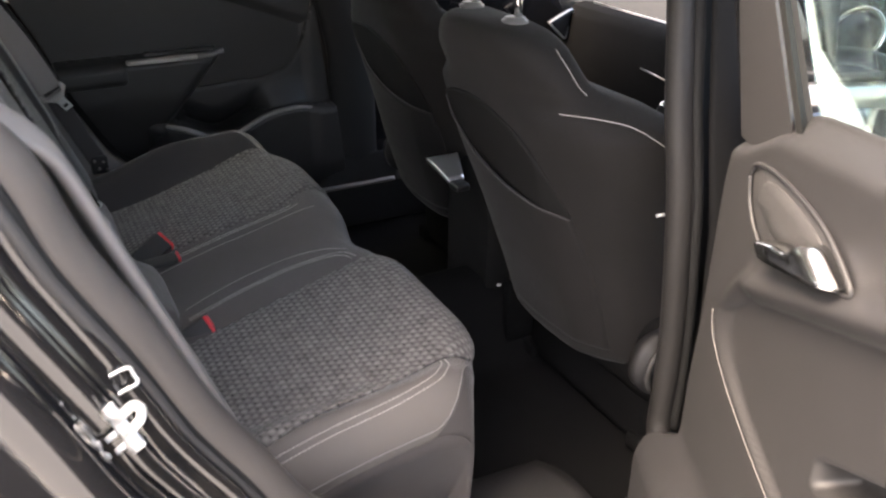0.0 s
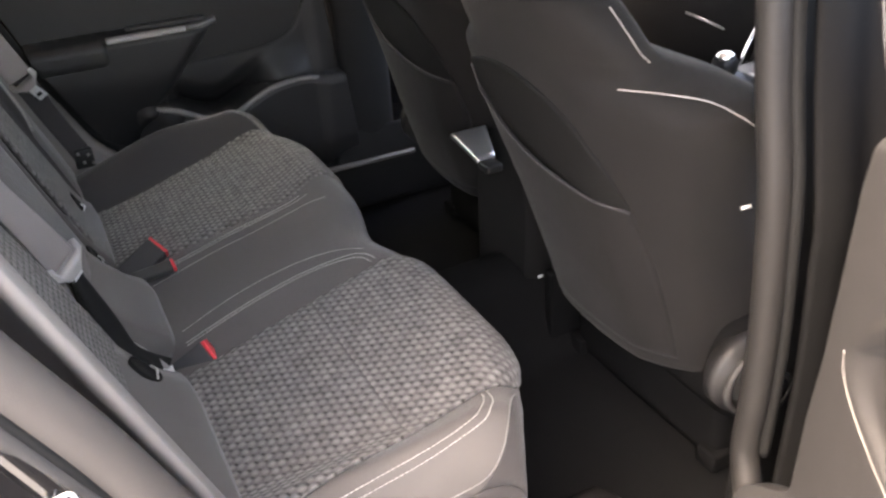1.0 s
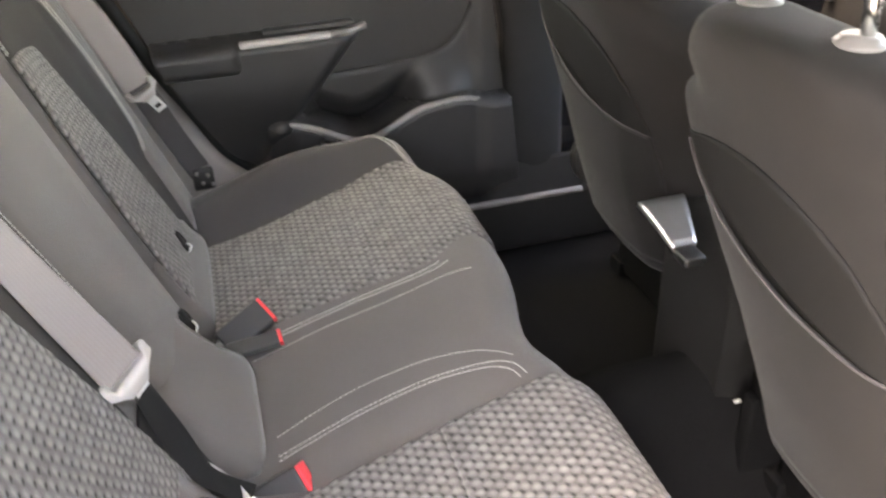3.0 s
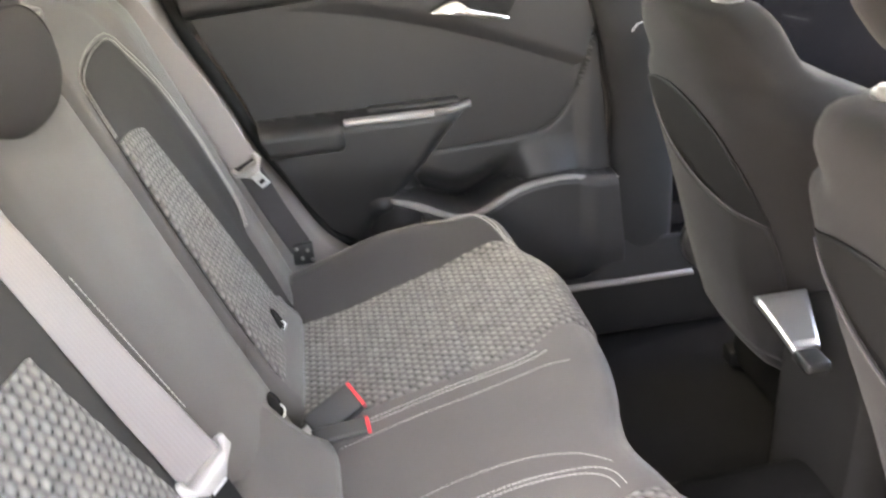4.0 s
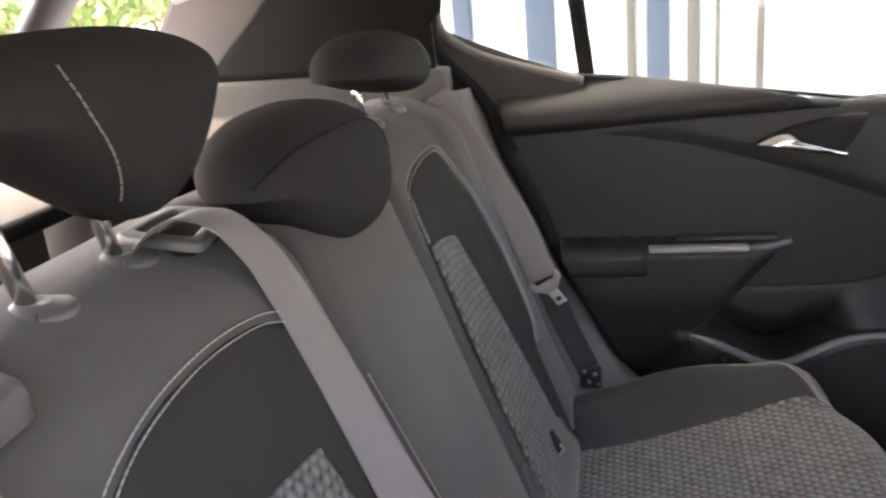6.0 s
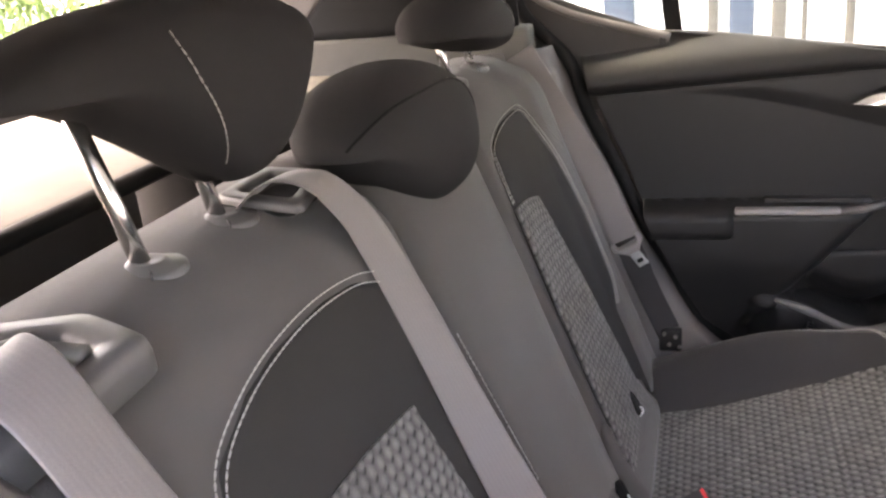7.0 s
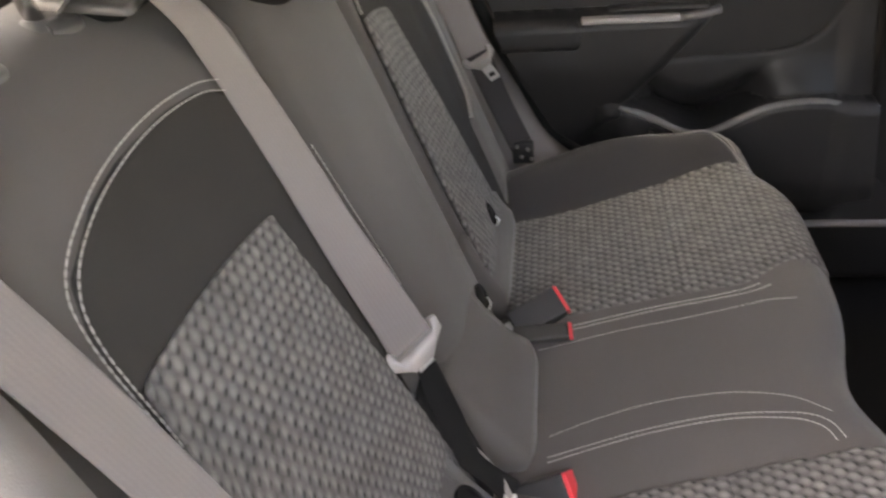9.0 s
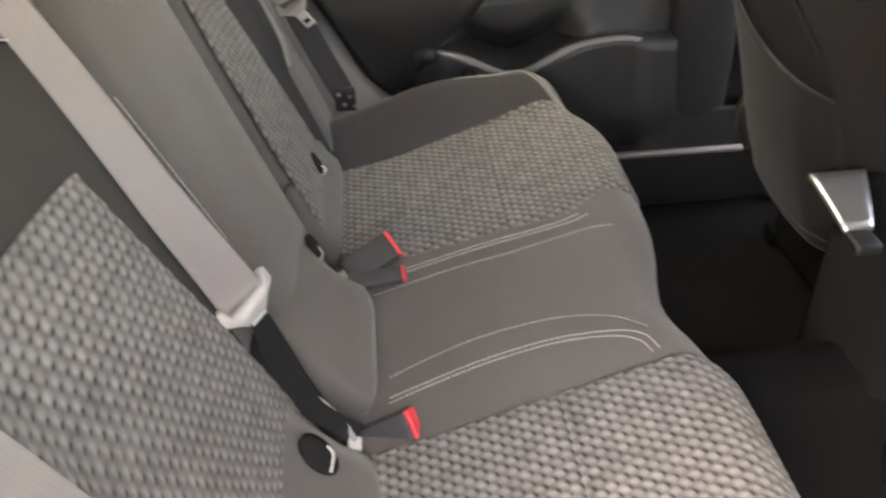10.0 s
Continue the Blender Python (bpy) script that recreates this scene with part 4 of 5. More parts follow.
for s, k in ((1, 1), (-1, 2)):
    tagged(part("body_side_%d" % k, sheet(lambda u, v: (-1.3 + 3.6 * u, side(0.76, s), 0.22 + 0.83 * v), 12, 8, 0.01 * s) if s > 0 else sheet(lambda u, v: (0.74 + 1.5 * u, side(0.765 + 0.02 * math.sin(v * 3), s), 0.22 + 0.83 * v), 12, 8, 0.01 * s), PAINT), "black painted side of the car", "car body", kind="structure")


def pillar_x(z):
    """The middle pillar's rear edge: upright below, leaning back towards the roof."""
    return 0.632 - 0.012 * (z - 0.53) - 0.30 * max(0.0, z - 0.80) ** 1.25


def pillar_line(z, s):
    """Rear inner edge of the middle pillar: the far one leans back, the near one stands upright and leans in."""
    if s > 0:
        return pillar_x(z), 0.640 - 0.05 * max(0.0, z - 1.0)
    x = 0.648 + 0.018 * smooth01((0.88 - z) / 0.25) + 0.05 * max(0.0, z - 1.0)
    return x - 0.010, 0.576 - 0.22 * max(0.0, z - 0.86)


def b_pillar(s):
    """Curved trim of the middle pillar, its rear edge rolled to the door opening."""
    def f(u, v):
        z = 0.36 + 1.06 * v
        w = math.pi * u
        x, y = pillar_line(z, s)
        return (x + 0.062 - 0.062 * math.cos(w) + (0.012 if s < 0 else 0.0), side(y - 0.030 * math.sin(w) ** 0.8, s), z)
    return sheet(f, 22, 40, 0.01 * s)


for s, nm in ((1, "pillar_1"), (-1, "pillar_2")):
    tagged(part(nm, b_pillar(s), PLASTIC_BLACK), "dark plastic trim of the middle door pillar", "pillar trim", kind="structure")
    loop = [(pillar_line(z, s)[0] + 0.010, side(pillar_line(z, s)[1] + 0.010, s), z) for z in (1.42, 1.3, 1.2, 1.1, 1.0, 0.9, 0.8, 0.7, 0.6, 0.52)]
    loop += [(x, side(y if s > 0 else y - 0.02, s), z) for x, y, z in ((0.635, 0.652, 0.465), (0.60, 0.655, 0.432), (0.53, 0.655, 0.42), (0.42, 0.655, 0.425), (0.33, 0.652, 0.46))]
    tagged(part("seal_3" if s > 0 else "seal_4", tube(spline(loop, 90), 0.018 if s < 0 else 0.014, 12), RUBBER_DARK if s < 0 else RUBBER), "rubber door seal along the middle pillar and sill", "seal", kind="structure")
    if s < 0:
        tagged(part("seal_6", tube(spline([(x + 0.016, y - 0.014, z) for x, y, z in loop[:10]], 60), 0.008, 10), RUBBER), "thin black outer lip of the pillar seal", "seal", kind="structure")

    def skin(u, v, s=s):
        z = 0.36 + 1.06 * v
        x, y = pillar_line(z, s)
        return (x + 0.026 + 0.14 * u, side(y + 0.045 + 0.06 * u ** 2 + 0.010 * math.sin(u * 9), s), z)
    tagged(part("pillar_skin_1" if s > 0 else "pillar_skin_2", sheet(skin, 20, 30, 0.006 * s), PAINT if s > 0 else DASH), "black outer face of the middle pillar", "pillar", kind="structure")

for s, nm in ((1, "sill_1"), (-1, "sill_2")):
    y0, y1 = sorted((side(0.60, s), side(0.70, s)))
    tagged(part(nm, box(0.12, 1.7, y0, y1, 0.33, 0.452 if s > 0 else 0.405, 0.012, 3), PLASTIC_BLACK), "dark plastic door sill trim", "sill", kind="structure")

tagged(part("trim_6", loft([[(x, 0.598 - 0.008 * math.cos(k * math.pi / 6) - 0.004, 0.455 + 0.006 * math.sin(k * math.pi / 6)) for k in range(12)] for x in (0.40, 0.50, 0.60, 0.70, 0.775, 0.788)]), PLASTIC_GREY), "grey edge strip along the far door sill", "trim", kind="structure")


def pillar_foot(u, v):
    """Flared foot of the far middle pillar where it runs into the sill."""
    x = 0.50 + 0.30 * u
    rise = 0.075 * smooth01((x - 0.575) / 0.075)
    return (x, 0.600 + 0.020 * v, 0.452 + (0.004 + rise) * v)


tagged(part("trim_8", sheet(pillar_foot, 30, 10, -0.006), PLASTIC_BLACK), "dark flared foot of the middle pillar trim", "trim", kind="structure")

# parcel shelf and tailgate
shelf = tagged(part("parcel_shelf", sheet(lambda u, v: (-0.95 + 0.48 * u, -0.59 + 1.16 * v, 1.092 + 0.010 * math.sin(u * 3.0)), 16, 20, 0.015), FELT), "grey felt parcel shelf behind the rear seats", "shelf")
part("edge_hem", tube([(-0.468, y, 1.091) for y in (-0.585, -0.3, 0.0, 0.3, 0.565)], 0.010, 10), RUBBER, shelf, "black bound front edge")
tagged(part("wall_rear", box(-1.02, -0.98, -0.62, 0.60, 0.3, 1.08, 0.005), FELT), "grey lining of the tailgate", "tailgate lining", kind="structure")
tagged(part("floor_boot", box(-1.0, -0.05, -0.62, 0.60, 0.42, 0.45, 0.004), CARPET_AND_SHADE), "black boot floor carpet", "boot floor", kind="structure")

# ---- seat belts ----
belt_c = thing("seat_belt", "grey webbing seat belt hanging down the middle backrest", "seat belt", "rear seat belts")
part("webbing", ribbon([(-0.235, -0.220, 1.120), (-0.205, -0.216, 1.140), (-0.178, -0.208, 1.135), (-0.158, -0.193, 1.108), (-0.142, -0.183, 1.070), back_point(-0.179, 1.0, 0.010), back_point(-0.176, 0.90, 0.014), back_point(-0.177, 0.83, 0.018), back_point(-0.177, 0.786, 0.020)], [(0, 1, 0.1), (0.0, 1, -0.1), (0.05, 1, -0.1), (0.2, 1, -0.05), (0.30, 0.92, 0.05), (0.48, 0.80, 0.18), (0.60, 0.65, 0.35)], 0.047), WEB, belt_c)


def belt_tongue(parent, m, width=0.066, reach=0.052):
    """Plastic bridge with hooked ends and a steel plate; local x across the belt, y down along it."""
    out = [(-0.033, -0.010), (-0.026, -0.012), (-0.024, 0.0), (0.024, 0.0), (0.026, -0.012), (0.033, -0.010), (0.034, 0.004), (0.020, 0.014), (0.012, 0.022), (-0.012, 0.022), (-0.020, 0.014), (-0.034, 0.004)]
    k = width / 0.066
    rings = []
    for h, g in ((-0.003, 0.94), (-0.0015, 1), (0.0025, 1), (0.004, 0.94)):
        rings.append([m @ Vector((x * g * k, y * g * k, h)) for x, y in out])
    bridge = part("bridge", loft(rings), TONGUE, parent, "light grey plastic tongue bridge")
    plate = box(-0.011 * k, 0.011 * k, 0.018 * k, reach * k, -0.001, 0.001, 0.0006, 1)
    part("tongue", turned(plate, m), STEEL, bridge, "bright steel tongue plate", smooth=False)
    if reach > 0.04:
        part("tongue_slot", turned(box(-0.006 * k, 0.006 * k, 0.036 * k, 0.044 * k, -0.0016, 0.0016, 0.0004, 1), m), BLACK, bridge)


def frame_at(p, across, down):
    a, d = Vector(across).normalized(), Vector(down)
    d = (d - a * d.dot(a)).normalized()
    n = a.cross(d)
    return Matrix.Translation(p) @ Matrix((a, d, n)).transposed().to_4x4()



guide = guide_frame([(-0.254, -0.224, 1.127), (-0.251, -0.146, 1.128), (-0.190, -0.158, 1.127), (-0.172, -0.246, 1.125)], 0.66, BACK_60, "belt_guide", "pale grey plastic belt guide", GUIDE, 0.0035)
part("guide_base", box(-0.242, -0.190, -0.226, -0.166, 1.112, 1.1215, 0.003), RUBBER, guide)
guide = guide_frame([(-0.268, -0.452, 1.120), (-0.205, -0.430, 1.121), (-0.158, -0.446, 1.117), (-0.160, -0.556, 1.112), (-0.268, -0.560, 1.116)], 0.62, BACK_60, "belt_guide", "grey plastic belt guide", GUIDE, 0.010)
part("guide_bar", tube([(-0.25, -0.488, 1.122), (-0.215, -0.476, 1.130), (-0.178, -0.470, 1.126)], 0.0065, 10), GUIDE, guide)
part("guide_bar", tube([(-0.242, -0.462, 1.122), (-0.222, -0.478, 1.127), (-0.212, -0.520, 1.126)], 0.0050, 10), GUIDE, guide)
part("guide_base", box(-0.250, -0.180, -0.540, -0.460, 1.102, 1.112, 0.005), RUBBER, guide)
part("lower_strap", ribbon([(-0.020, -0.174, 0.775), (-0.004, -0.172, 0.71), (0.014, -0.176, 0.655), (0.036, -0.174, 0.622), (0.058, -0.176, 0.598)], [(0.3, 0.7, -0.4), (0.5, 0.6, 0.2), (0.3, 0.8, -0.3), (0.5, 0.7, 0.1)], 0.030, n=30), RUBBER, belt_c, "black twisted lower strap")
part("label_tag", ribbon([(0.018, -0.160, 0.648), (0.030, -0.160, 0.630), (0.044, -0.166, 0.612), (0.056, -0.186, 0.604)], [(0.2, 0.8, -0.3), (0.6, 0.6, 0.5), (0.3, 0.8, 0.5)], 0.006, n=16), TONGUE, belt_c, "small pale label tag")
part("strap_clip", box(0.048, 0.062, -0.196, -0.180, 0.598, 0.604, 0.002), STEEL, belt_c, "bright steel strap clip")

belt_tongue(belt_c, frame_at(back_point(-0.177, 0.784, 0.022), (0.58, 0.79, 0.19), (0.30, -0.05, -0.90)), 0.066, 0.026)

belt_f = thing("seat_belt", "grey webbing seat belt hanging beside the door", "seat belt", "rear seat belts")
part("webbing", ribbon([(-0.175, 0.535, 1.12), (-0.135, 0.532, 1.05), (-0.07, 0.525, 0.935), (-0.030, 0.516, 0.845), (-0.020, 0.512, 0.822)], [(0.75, 0.3, 0.3), (0.8, 0.2, 0.4), (0.8, 0.1, 0.4)], 0.047), WEB, belt_f)
# same belt below the tongue, its shade put in by a darker cloth
part("lower_webbing", ribbon([(-0.022, 0.518, 0.828), (0.012, 0.524, 0.735), (0.045, 0.529, 0.655)], [(0.8, 0.1, 0.4), (0.7, 0.4, 0.35), (0.7, 0.4, 0.3)], 0.040, n=24), CLOTH_DARK, belt_f, "lower webbing, darkened for its shade")
belt_tongue(belt_f, frame_at((-0.016, 0.506, 0.818), (0.80, -0.20, 0.56), (0.46, 0.05, -0.88)), 0.056)
anchor = part("anchor_plate", box(0.030, 0.066, 0.522, 0.536, 0.622, 0.662, 0.004), BLACK, belt_f, "black belt anchor plate")
for dx, dz in ((0.038, 0.655), (0.056, 0.650), (0.046, 0.636), (0.062, 0.632)):
    part("rivet", disc(0.0035, 0.004, pose(dx, 0.520, dz, 90, 0, 0), 10, 0.001), PLASTIC_GREY, anchor)

belt_n = thing("seat_belt", "grey webbing seat belt over the outer backrest beside the door opening", "seat belt", "rear seat belts")
part("webbing", ribbon([(-0.225, -0.498, 1.122), (-0.190, -0.512, 1.144), (-0.155, -0.522, 1.136), (-0.128, -0.523, 1.095), back_point(-0.514, 1.0, 0.026), back_point(-0.500, 0.90, 0.024), back_point(-0.490, 0.78, 0.024), (0.05, -0.50, 0.63)], (-0.18, 0.98, 0.0), 0.047), WEB, belt_n)
part("anchor_plate", box(0.040, 0.062, -0.528, -0.474, 0.600, 0.632, 0.004), BLACK, belt_n, "black belt anchor plate")


def buckle(c, down, across, label, h=0.075, w=0.026, d=0.016):
    t = thing("seat_belt_buckle", label, "buckle", "rear belt buckles")
    m = frame_at(c, across, down)
    housing = part("housing", turned(box(-w / 2, w / 2, 0.004, h, -d / 2, d / 2, 0.004, 3), m), PLASTIC, t, "black plastic buckle housing")
    part("button", turned(box(-w / 2 + 0.001, w / 2 - 0.001, -0.0005, 0.0045, -d / 2 + 0.001, d / 2 - 0.001, 0.0012, 2), m), RED, housing, "red release button")
    part("stalk", turned(box(-0.010, 0.010, h - 0.005, h + 0.03, -0.002, 0.002, 0.001, 1), m), STEEL, t)
    return t


buckle((0.119, -0.160, 0.594), (-0.84, 0.10, -0.48), (0.353, -0.647, -0.735), "black seat belt buckle with a red button, standing up", h=0.066, w=0.036, d=0.022)
buckle((0.111, 0.143, 0.613), (-0.97, -0.06, -0.15), (0.02, -0.028, -0.02), "black seat belt buckle with a red button, standing up", w=0.040, d=0.022)
buckle((0.122, 0.092, 0.600), (-0.97, -0.08, -0.08), (0.08, -0.93, -0.3), "black seat belt buckle with a red button, lying down", w=0.024, d=0.011)


# ---- front seats ----
def front_seat(s, dx, label):
    """A front seat; s = -1 near side, 1 far side; dx: how far it stands forward of the near one."""
    t = thing("front_seat", label, "car seat", "front seats")
    mid = lambda z: -0.285 - 0.03 * smooth01((0.9 - z) / 0.3)
    rear = lambda z: 0.540 + 0.30 * (0.95 - z) + dx

    def half(z):
        return 0.188 + 0.066 * smooth01((z - 0.70) / 0.24) - 0.078 * smooth01((z - 0.938) / 0.05) - 0.055 * smooth01((z - 1.0) / 0.08)

    def depth(z):
        return 0.080 - 0.038 * smooth01((z - 0.955) / 0.06)

    def flare(z):
        return 0.09 * (1 - 0.85 * smooth01((z - 0.95) / 0.045))

    def ringz(z, grow=1.0, drop=0.0):
        d = depth(z)
        pts = []
        for k in range(56):
            g = 2 * math.pi * k / 56
            c, q = math.cos(g), math.sin(g)
            px = math.copysign(abs(c) ** 0.6, c)
            py = math.copysign(abs(q) ** 0.62, q)
            wing = flare(z) * max(0, abs(py) - 0.5) * (1 if px > -0.5 else 0.6)
            pts.append((rear(z) + d + 0.012 + px * d * grow + wing - 0.018 * (1 - py * py) * (px < 0), side(-mid(z) + 2 * CY - py * half(z) * grow, s) if s > 0 else mid(z) + py * half(z) * grow, z))
        return pts
    zs = [0.53 + 0.515 * i / 40 for i in range(41)]
    rings = [ringz(0.515, 0.8), ringz(0.519, 0.95)] + [ringz(z) for z in zs] + [ringz(1.056, 0.95), ringz(1.064, 0.85), ringz(1.070, 0.65), ringz(1.073, 0.3)]
    part("backrest", loft(rings), CLOTH_FRONT, t)
    yy = lambda off, z: mid(z) + off if s < 0 else 2 * CY - (mid(z) + off)

    def back_x(off, z):
        d = depth(z)
        py = min(0.999, abs(off) / half(z))
        px = (1 - py ** (2 / 0.62)) ** 0.3
        wing = flare(z) * max(0, py - 0.5) * (1 if px < 0.5 else 0.6)
        return rear(z) + d + 0.012 - px * d + wing - 0.018 * (1 - py * py)

    at_y = lambda w, z: (mid(z) if s < 0 else 2 * CY - mid(z)) + w
    low = spline([(0.150, 0.912), (0.08, 0.856), (0.008, 0.826), (-0.060, 0.809), (-0.148, 0.795)], 40)
    high = spline([(0.150, 0.922), (0.075, 0.945), (-0.009, 0.948), (-0.092, 0.918), (-0.132, 0.870), (-0.150, 0.800)], 40)

    def on_back(w, z, out):
        return (back_x(w, z) - out, at_y(w, z), z)

    # no hollow is cut: a flush black sheet paints the shade inside the mouth
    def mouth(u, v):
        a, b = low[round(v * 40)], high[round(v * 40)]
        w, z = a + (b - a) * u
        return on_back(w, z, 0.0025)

    def pouch_front(u, v):
        w, top = low[round(v * 40)]
        z = 0.548 + (top - 0.548) * u
        return on_back(w, z, 0.002 + 0.007 * math.sin(math.pi * v) * smooth01(u * 2))
    pouch = part("map_pocket", sheet(pouch_front, 30, 40, 0.003 * s), CLOTH_FRONT, t, "dark map pocket on the seat's back")
    part("pocket_mouth_shade", sheet(mouth, 12, 40, 0.002 * s), POCKET, pouch, "flat black sheet for the shade in the map pocket mouth")
    part("pocket_seam", tube([on_back(w, z, 0.0035 + 0.007 * math.sin(math.pi * k / 40)) for k, (w, z) in enumerate(low)], 0.0016, 6), CLOTH_DARK, pouch)
    for dy in (-0.062, 0.062):
        y = yy(0.01 + dy, 1.06)
        part("headrest_socket", disc(0.019, 0.012, pose(rear(1.07) + 0.055, y, 1.072), bevel=0.004), SOCKET, t, "grey headrest socket")
        part("post", tube([(rear(1.07) + 0.062, y, 1.06), (rear(1.07) + 0.055, y, 1.15)], 0.006, 12), CHROME, t)
    c = (rear(1.07) + 0.055, yy(0.01, 1.06), 1.185)
    part("headrest", loft([[head_point(c, (0.055, 0.14, 0.085), -math.pi / 2 + math.pi * i / 26, 2 * math.pi * k / 44) for k in range(44)] for i in range(1, 26)]), CLOTH_FRONT, t)
    ym = yy(0, 0.6)
    # carpet black on cushion, base, rails and bracket paints in the underseat shade
    part("seat_cushion", box(rear(0.55) + 0.06, rear(0.55) + 0.55, ym - 0.235, ym + 0.235, 0.46, 0.62, 0.05, 4), CARPET_AND_SHADE, t)
    part("base", box(rear(0.55) + 0.10, rear(0.55) + 0.46, ym - 0.18, ym + 0.18, 0.335, 0.47, 0.02, 2), CARPET_AND_SHADE, t)
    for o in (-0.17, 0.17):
        part("rail", box(rear(0.55) + 0.09, rear(0.55) + 0.52, ym + o - 0.02, ym + o + 0.02, 0.332, 0.365, 0.006), CARPET_AND_SHADE, t)
    for o, x, z in ((0.195, 0.030, 0.502), (0.21, 0.10, 0.417)):
        part("bracket_bolt", disc(0.0025, 0.010, pose(rear(0.55) + x, yy(o, 0.5), z, 0, 90, 0), 12, 0.001), STEEL, t)
    part("bracket", box(rear(0.55) + 0.05, rear(0.55) + 0.14, yy(0.20, 0.5) - 0.012, yy(0.20, 0.5) + 0.012, 0.36, 0.50, 0.006), CARPET_AND_SHADE, t)
    o = s * 0.225
    face = pose(rear(0.56) + 0.075, ym + o, 0.565, 90, 0, 0)
    cover = part("recliner_cover", disc(0.056, 0.05, face, 36, 0.014), PLASTIC_SOFT, t, "round plastic recliner cover")
    part("cover_rim", ring(0.047, 0.0055, pose(rear(0.56) + 0.075, ym + s * 0.249, 0.565, 90, 0, 0), 40, 10), PLASTIC, cover)
    part("recliner_knob", disc(0.033, 0.036, pose(rear(0.56) + 0.080, ym + s * 0.262, 0.565, 90, 0, 0), 32, 0.008), PLASTIC_SOFT, cover)
    part("knob_rim", ring(0.026, 0.004, pose(rear(0.56) + 0.080, ym + s * 0.279, 0.565, 90, 0, 0), 32, 8), PLASTIC, cover)
    part("side_lever", tube([(rear(0.84) + 0.085, ym + s * 0.250, 0.842), (rear(0.84) + 0.095, ym + s * 0.256, 0.845)], 0.0026, 8), STEEL, t)
    pts = [(rear(z) + x, yy(y, z), z) for x, y, z in ((0.012, -0.196, 0.979), (0.045, -0.242, 0.980), (0.085, -0.262, 0.967), (0.13, -0.272, 0.93), (0.16, -0.272, 0.89))]
    part("stitching", tube(spline(pts, 24), 0.0006, 6), THREAD, t, "pale side seam stitching")
    pts = [(rear(z) + depth(z) + 0.012 + 0.5 * flare(z), yy(-half(z) - 0.0012, z), z) for z in (1.05, 1.035, 1.02, 1.005, 0.992)]
    part("stitching", tube(spline(pts, 24), 0.0005, 6), THREAD, t, "pale shoulder seam stitching")
    return t


front_seat(-1, 0.0, "dark cloth front seat with a map pocket")
front_seat(1, 0.05, "dark cloth front seat with a map pocket, set further forward")

# ---- centre console ----
console = thing("centre_console", "dark plastic centre console with a silver end flap", "console")


def console_ring(x, w, z0, z1):
    r = 0.02
    return [(x, 0.012 - w, z0), (x, 0.012 - w, z1 - r), (x, 0.012 - w + r * 0.3, z1 - r * 0.3), (x, 0.012 - w + r, z1), (x, 0.012 + w - r, z1), (x, 0.012 + w - r * 0.3, z1 - r * 0.3), (x, 0.012 + w, z1 - r), (x, 0.012 + w, z0)]


part("body", loft([console_ring(x, w, 0.34, z) for x, w, z in ((0.690, 0.075, 0.40), (0.690, 0.080, 0.60), (0.690, 0.085, 0.68), (0.72, 0.09, 0.702), (0.80, 0.09, 0.705), (1.2, 0.09, 0.70), (1.55, 0.10, 0.72))]), POCKET, console)
part("end_flap", sheet(lambda u, v: (0.630 - 0.008 * (1 - v) + (0.072 - 0.038 * (1 - v)) * u, -0.028 + 0.111 * v, 0.712 - 0.006 * (1 - v) ** 2), 8, 8, 0.008), SATIN, console, "satin silver flap on the console's end")
part("flap_clip", box(0.622, 0.652, -0.062, -0.028, 0.690, 0.704, 0.004), BLACK, console)
part("gear_lever", tube([(1.17, CY, 0.66), (1.168, CY, 0.70), (1.164, CY - 0.004, 0.74)], 0.011, 12), BLACK, console)
knob = part("gear_knob", pillow((1.162, -0.024, 0.762), (0.025, 0.023, 0.026), 2.2, 14, 20), BLACK, console, "black gear knob")
part("knob_cap", pillow((1.160, -0.024, 0.777), (0.020, 0.018, 0.014), 2.2, 10, 18), CHROME, knob, "chrome cap of the gear knob")
part("knob_ring", ring(0.017, 0.003, pose(1.165, -0.023, 0.738), 28, 8), CHROME, knob, "chrome ring under the gear knob")
part("gaiter", loft([[(1.19 + 0.0 + r * math.cos(k * 0.3927), CY + r * 0.9 * math.sin(k * 0.3927), z) for k in range(16)] for r, z in ((0.052, 0.720), (0.046, 0.730), (0.026, 0.738), (0.013, 0.745))]), BLACK, console, "black gear lever gaiter")
surround = part("gear_plate", loft([[(x, CY + w * math.sin(k * math.pi / 2 + math.pi / 4) * 1.2, z + 0.012 * math.cos(k * math.pi / 2 + math.pi / 4)) for k in range(4)] for x, w, z in ((1.10, 0.045, 0.708), (1.13, 0.066, 0.714), (1.30, 0.072, 0.716), (1.34, 0.070, 0.722))]), SATIN, console, "satin silver gear lever surround")
part("handbrake_cap", pillow((1.275, -0.062, 0.742), (0.052, 0.022, 0.016), 2.4, 10, 20), SATIN, surround, "rounded satin silver switch cap")
stack = part("stack_panel", loft([[(x, y, z) for x, z in ((1.30, 0.69), (1.36, 0.845), (1.42, 0.845), (1.42, 0.69))] for y in (CY - 0.075, CY + 0.075)]), BLACK, console, "black centre stack panel")
for o in (-0.078, 0.078):
    part("stack_trim", tube([(1.27, CY + o * 0.9, 0.70), (1.300, CY + o, 0.745), (1.355, CY + o, 0.850)], 0.005, 8), CHROME, stack, "bright chrome trim strip")
part("stack_panel_frame", tube([(1.318, CY - 0.06, 0.752), (1.318, CY + 0.06, 0.752), (1.338, CY + 0.06, 0.805), (1.338, CY - 0.06, 0.805), (1.318, CY - 0.06, 0.752)], 0.0035, 8), CHROME, stack, "bright frame round the black display")
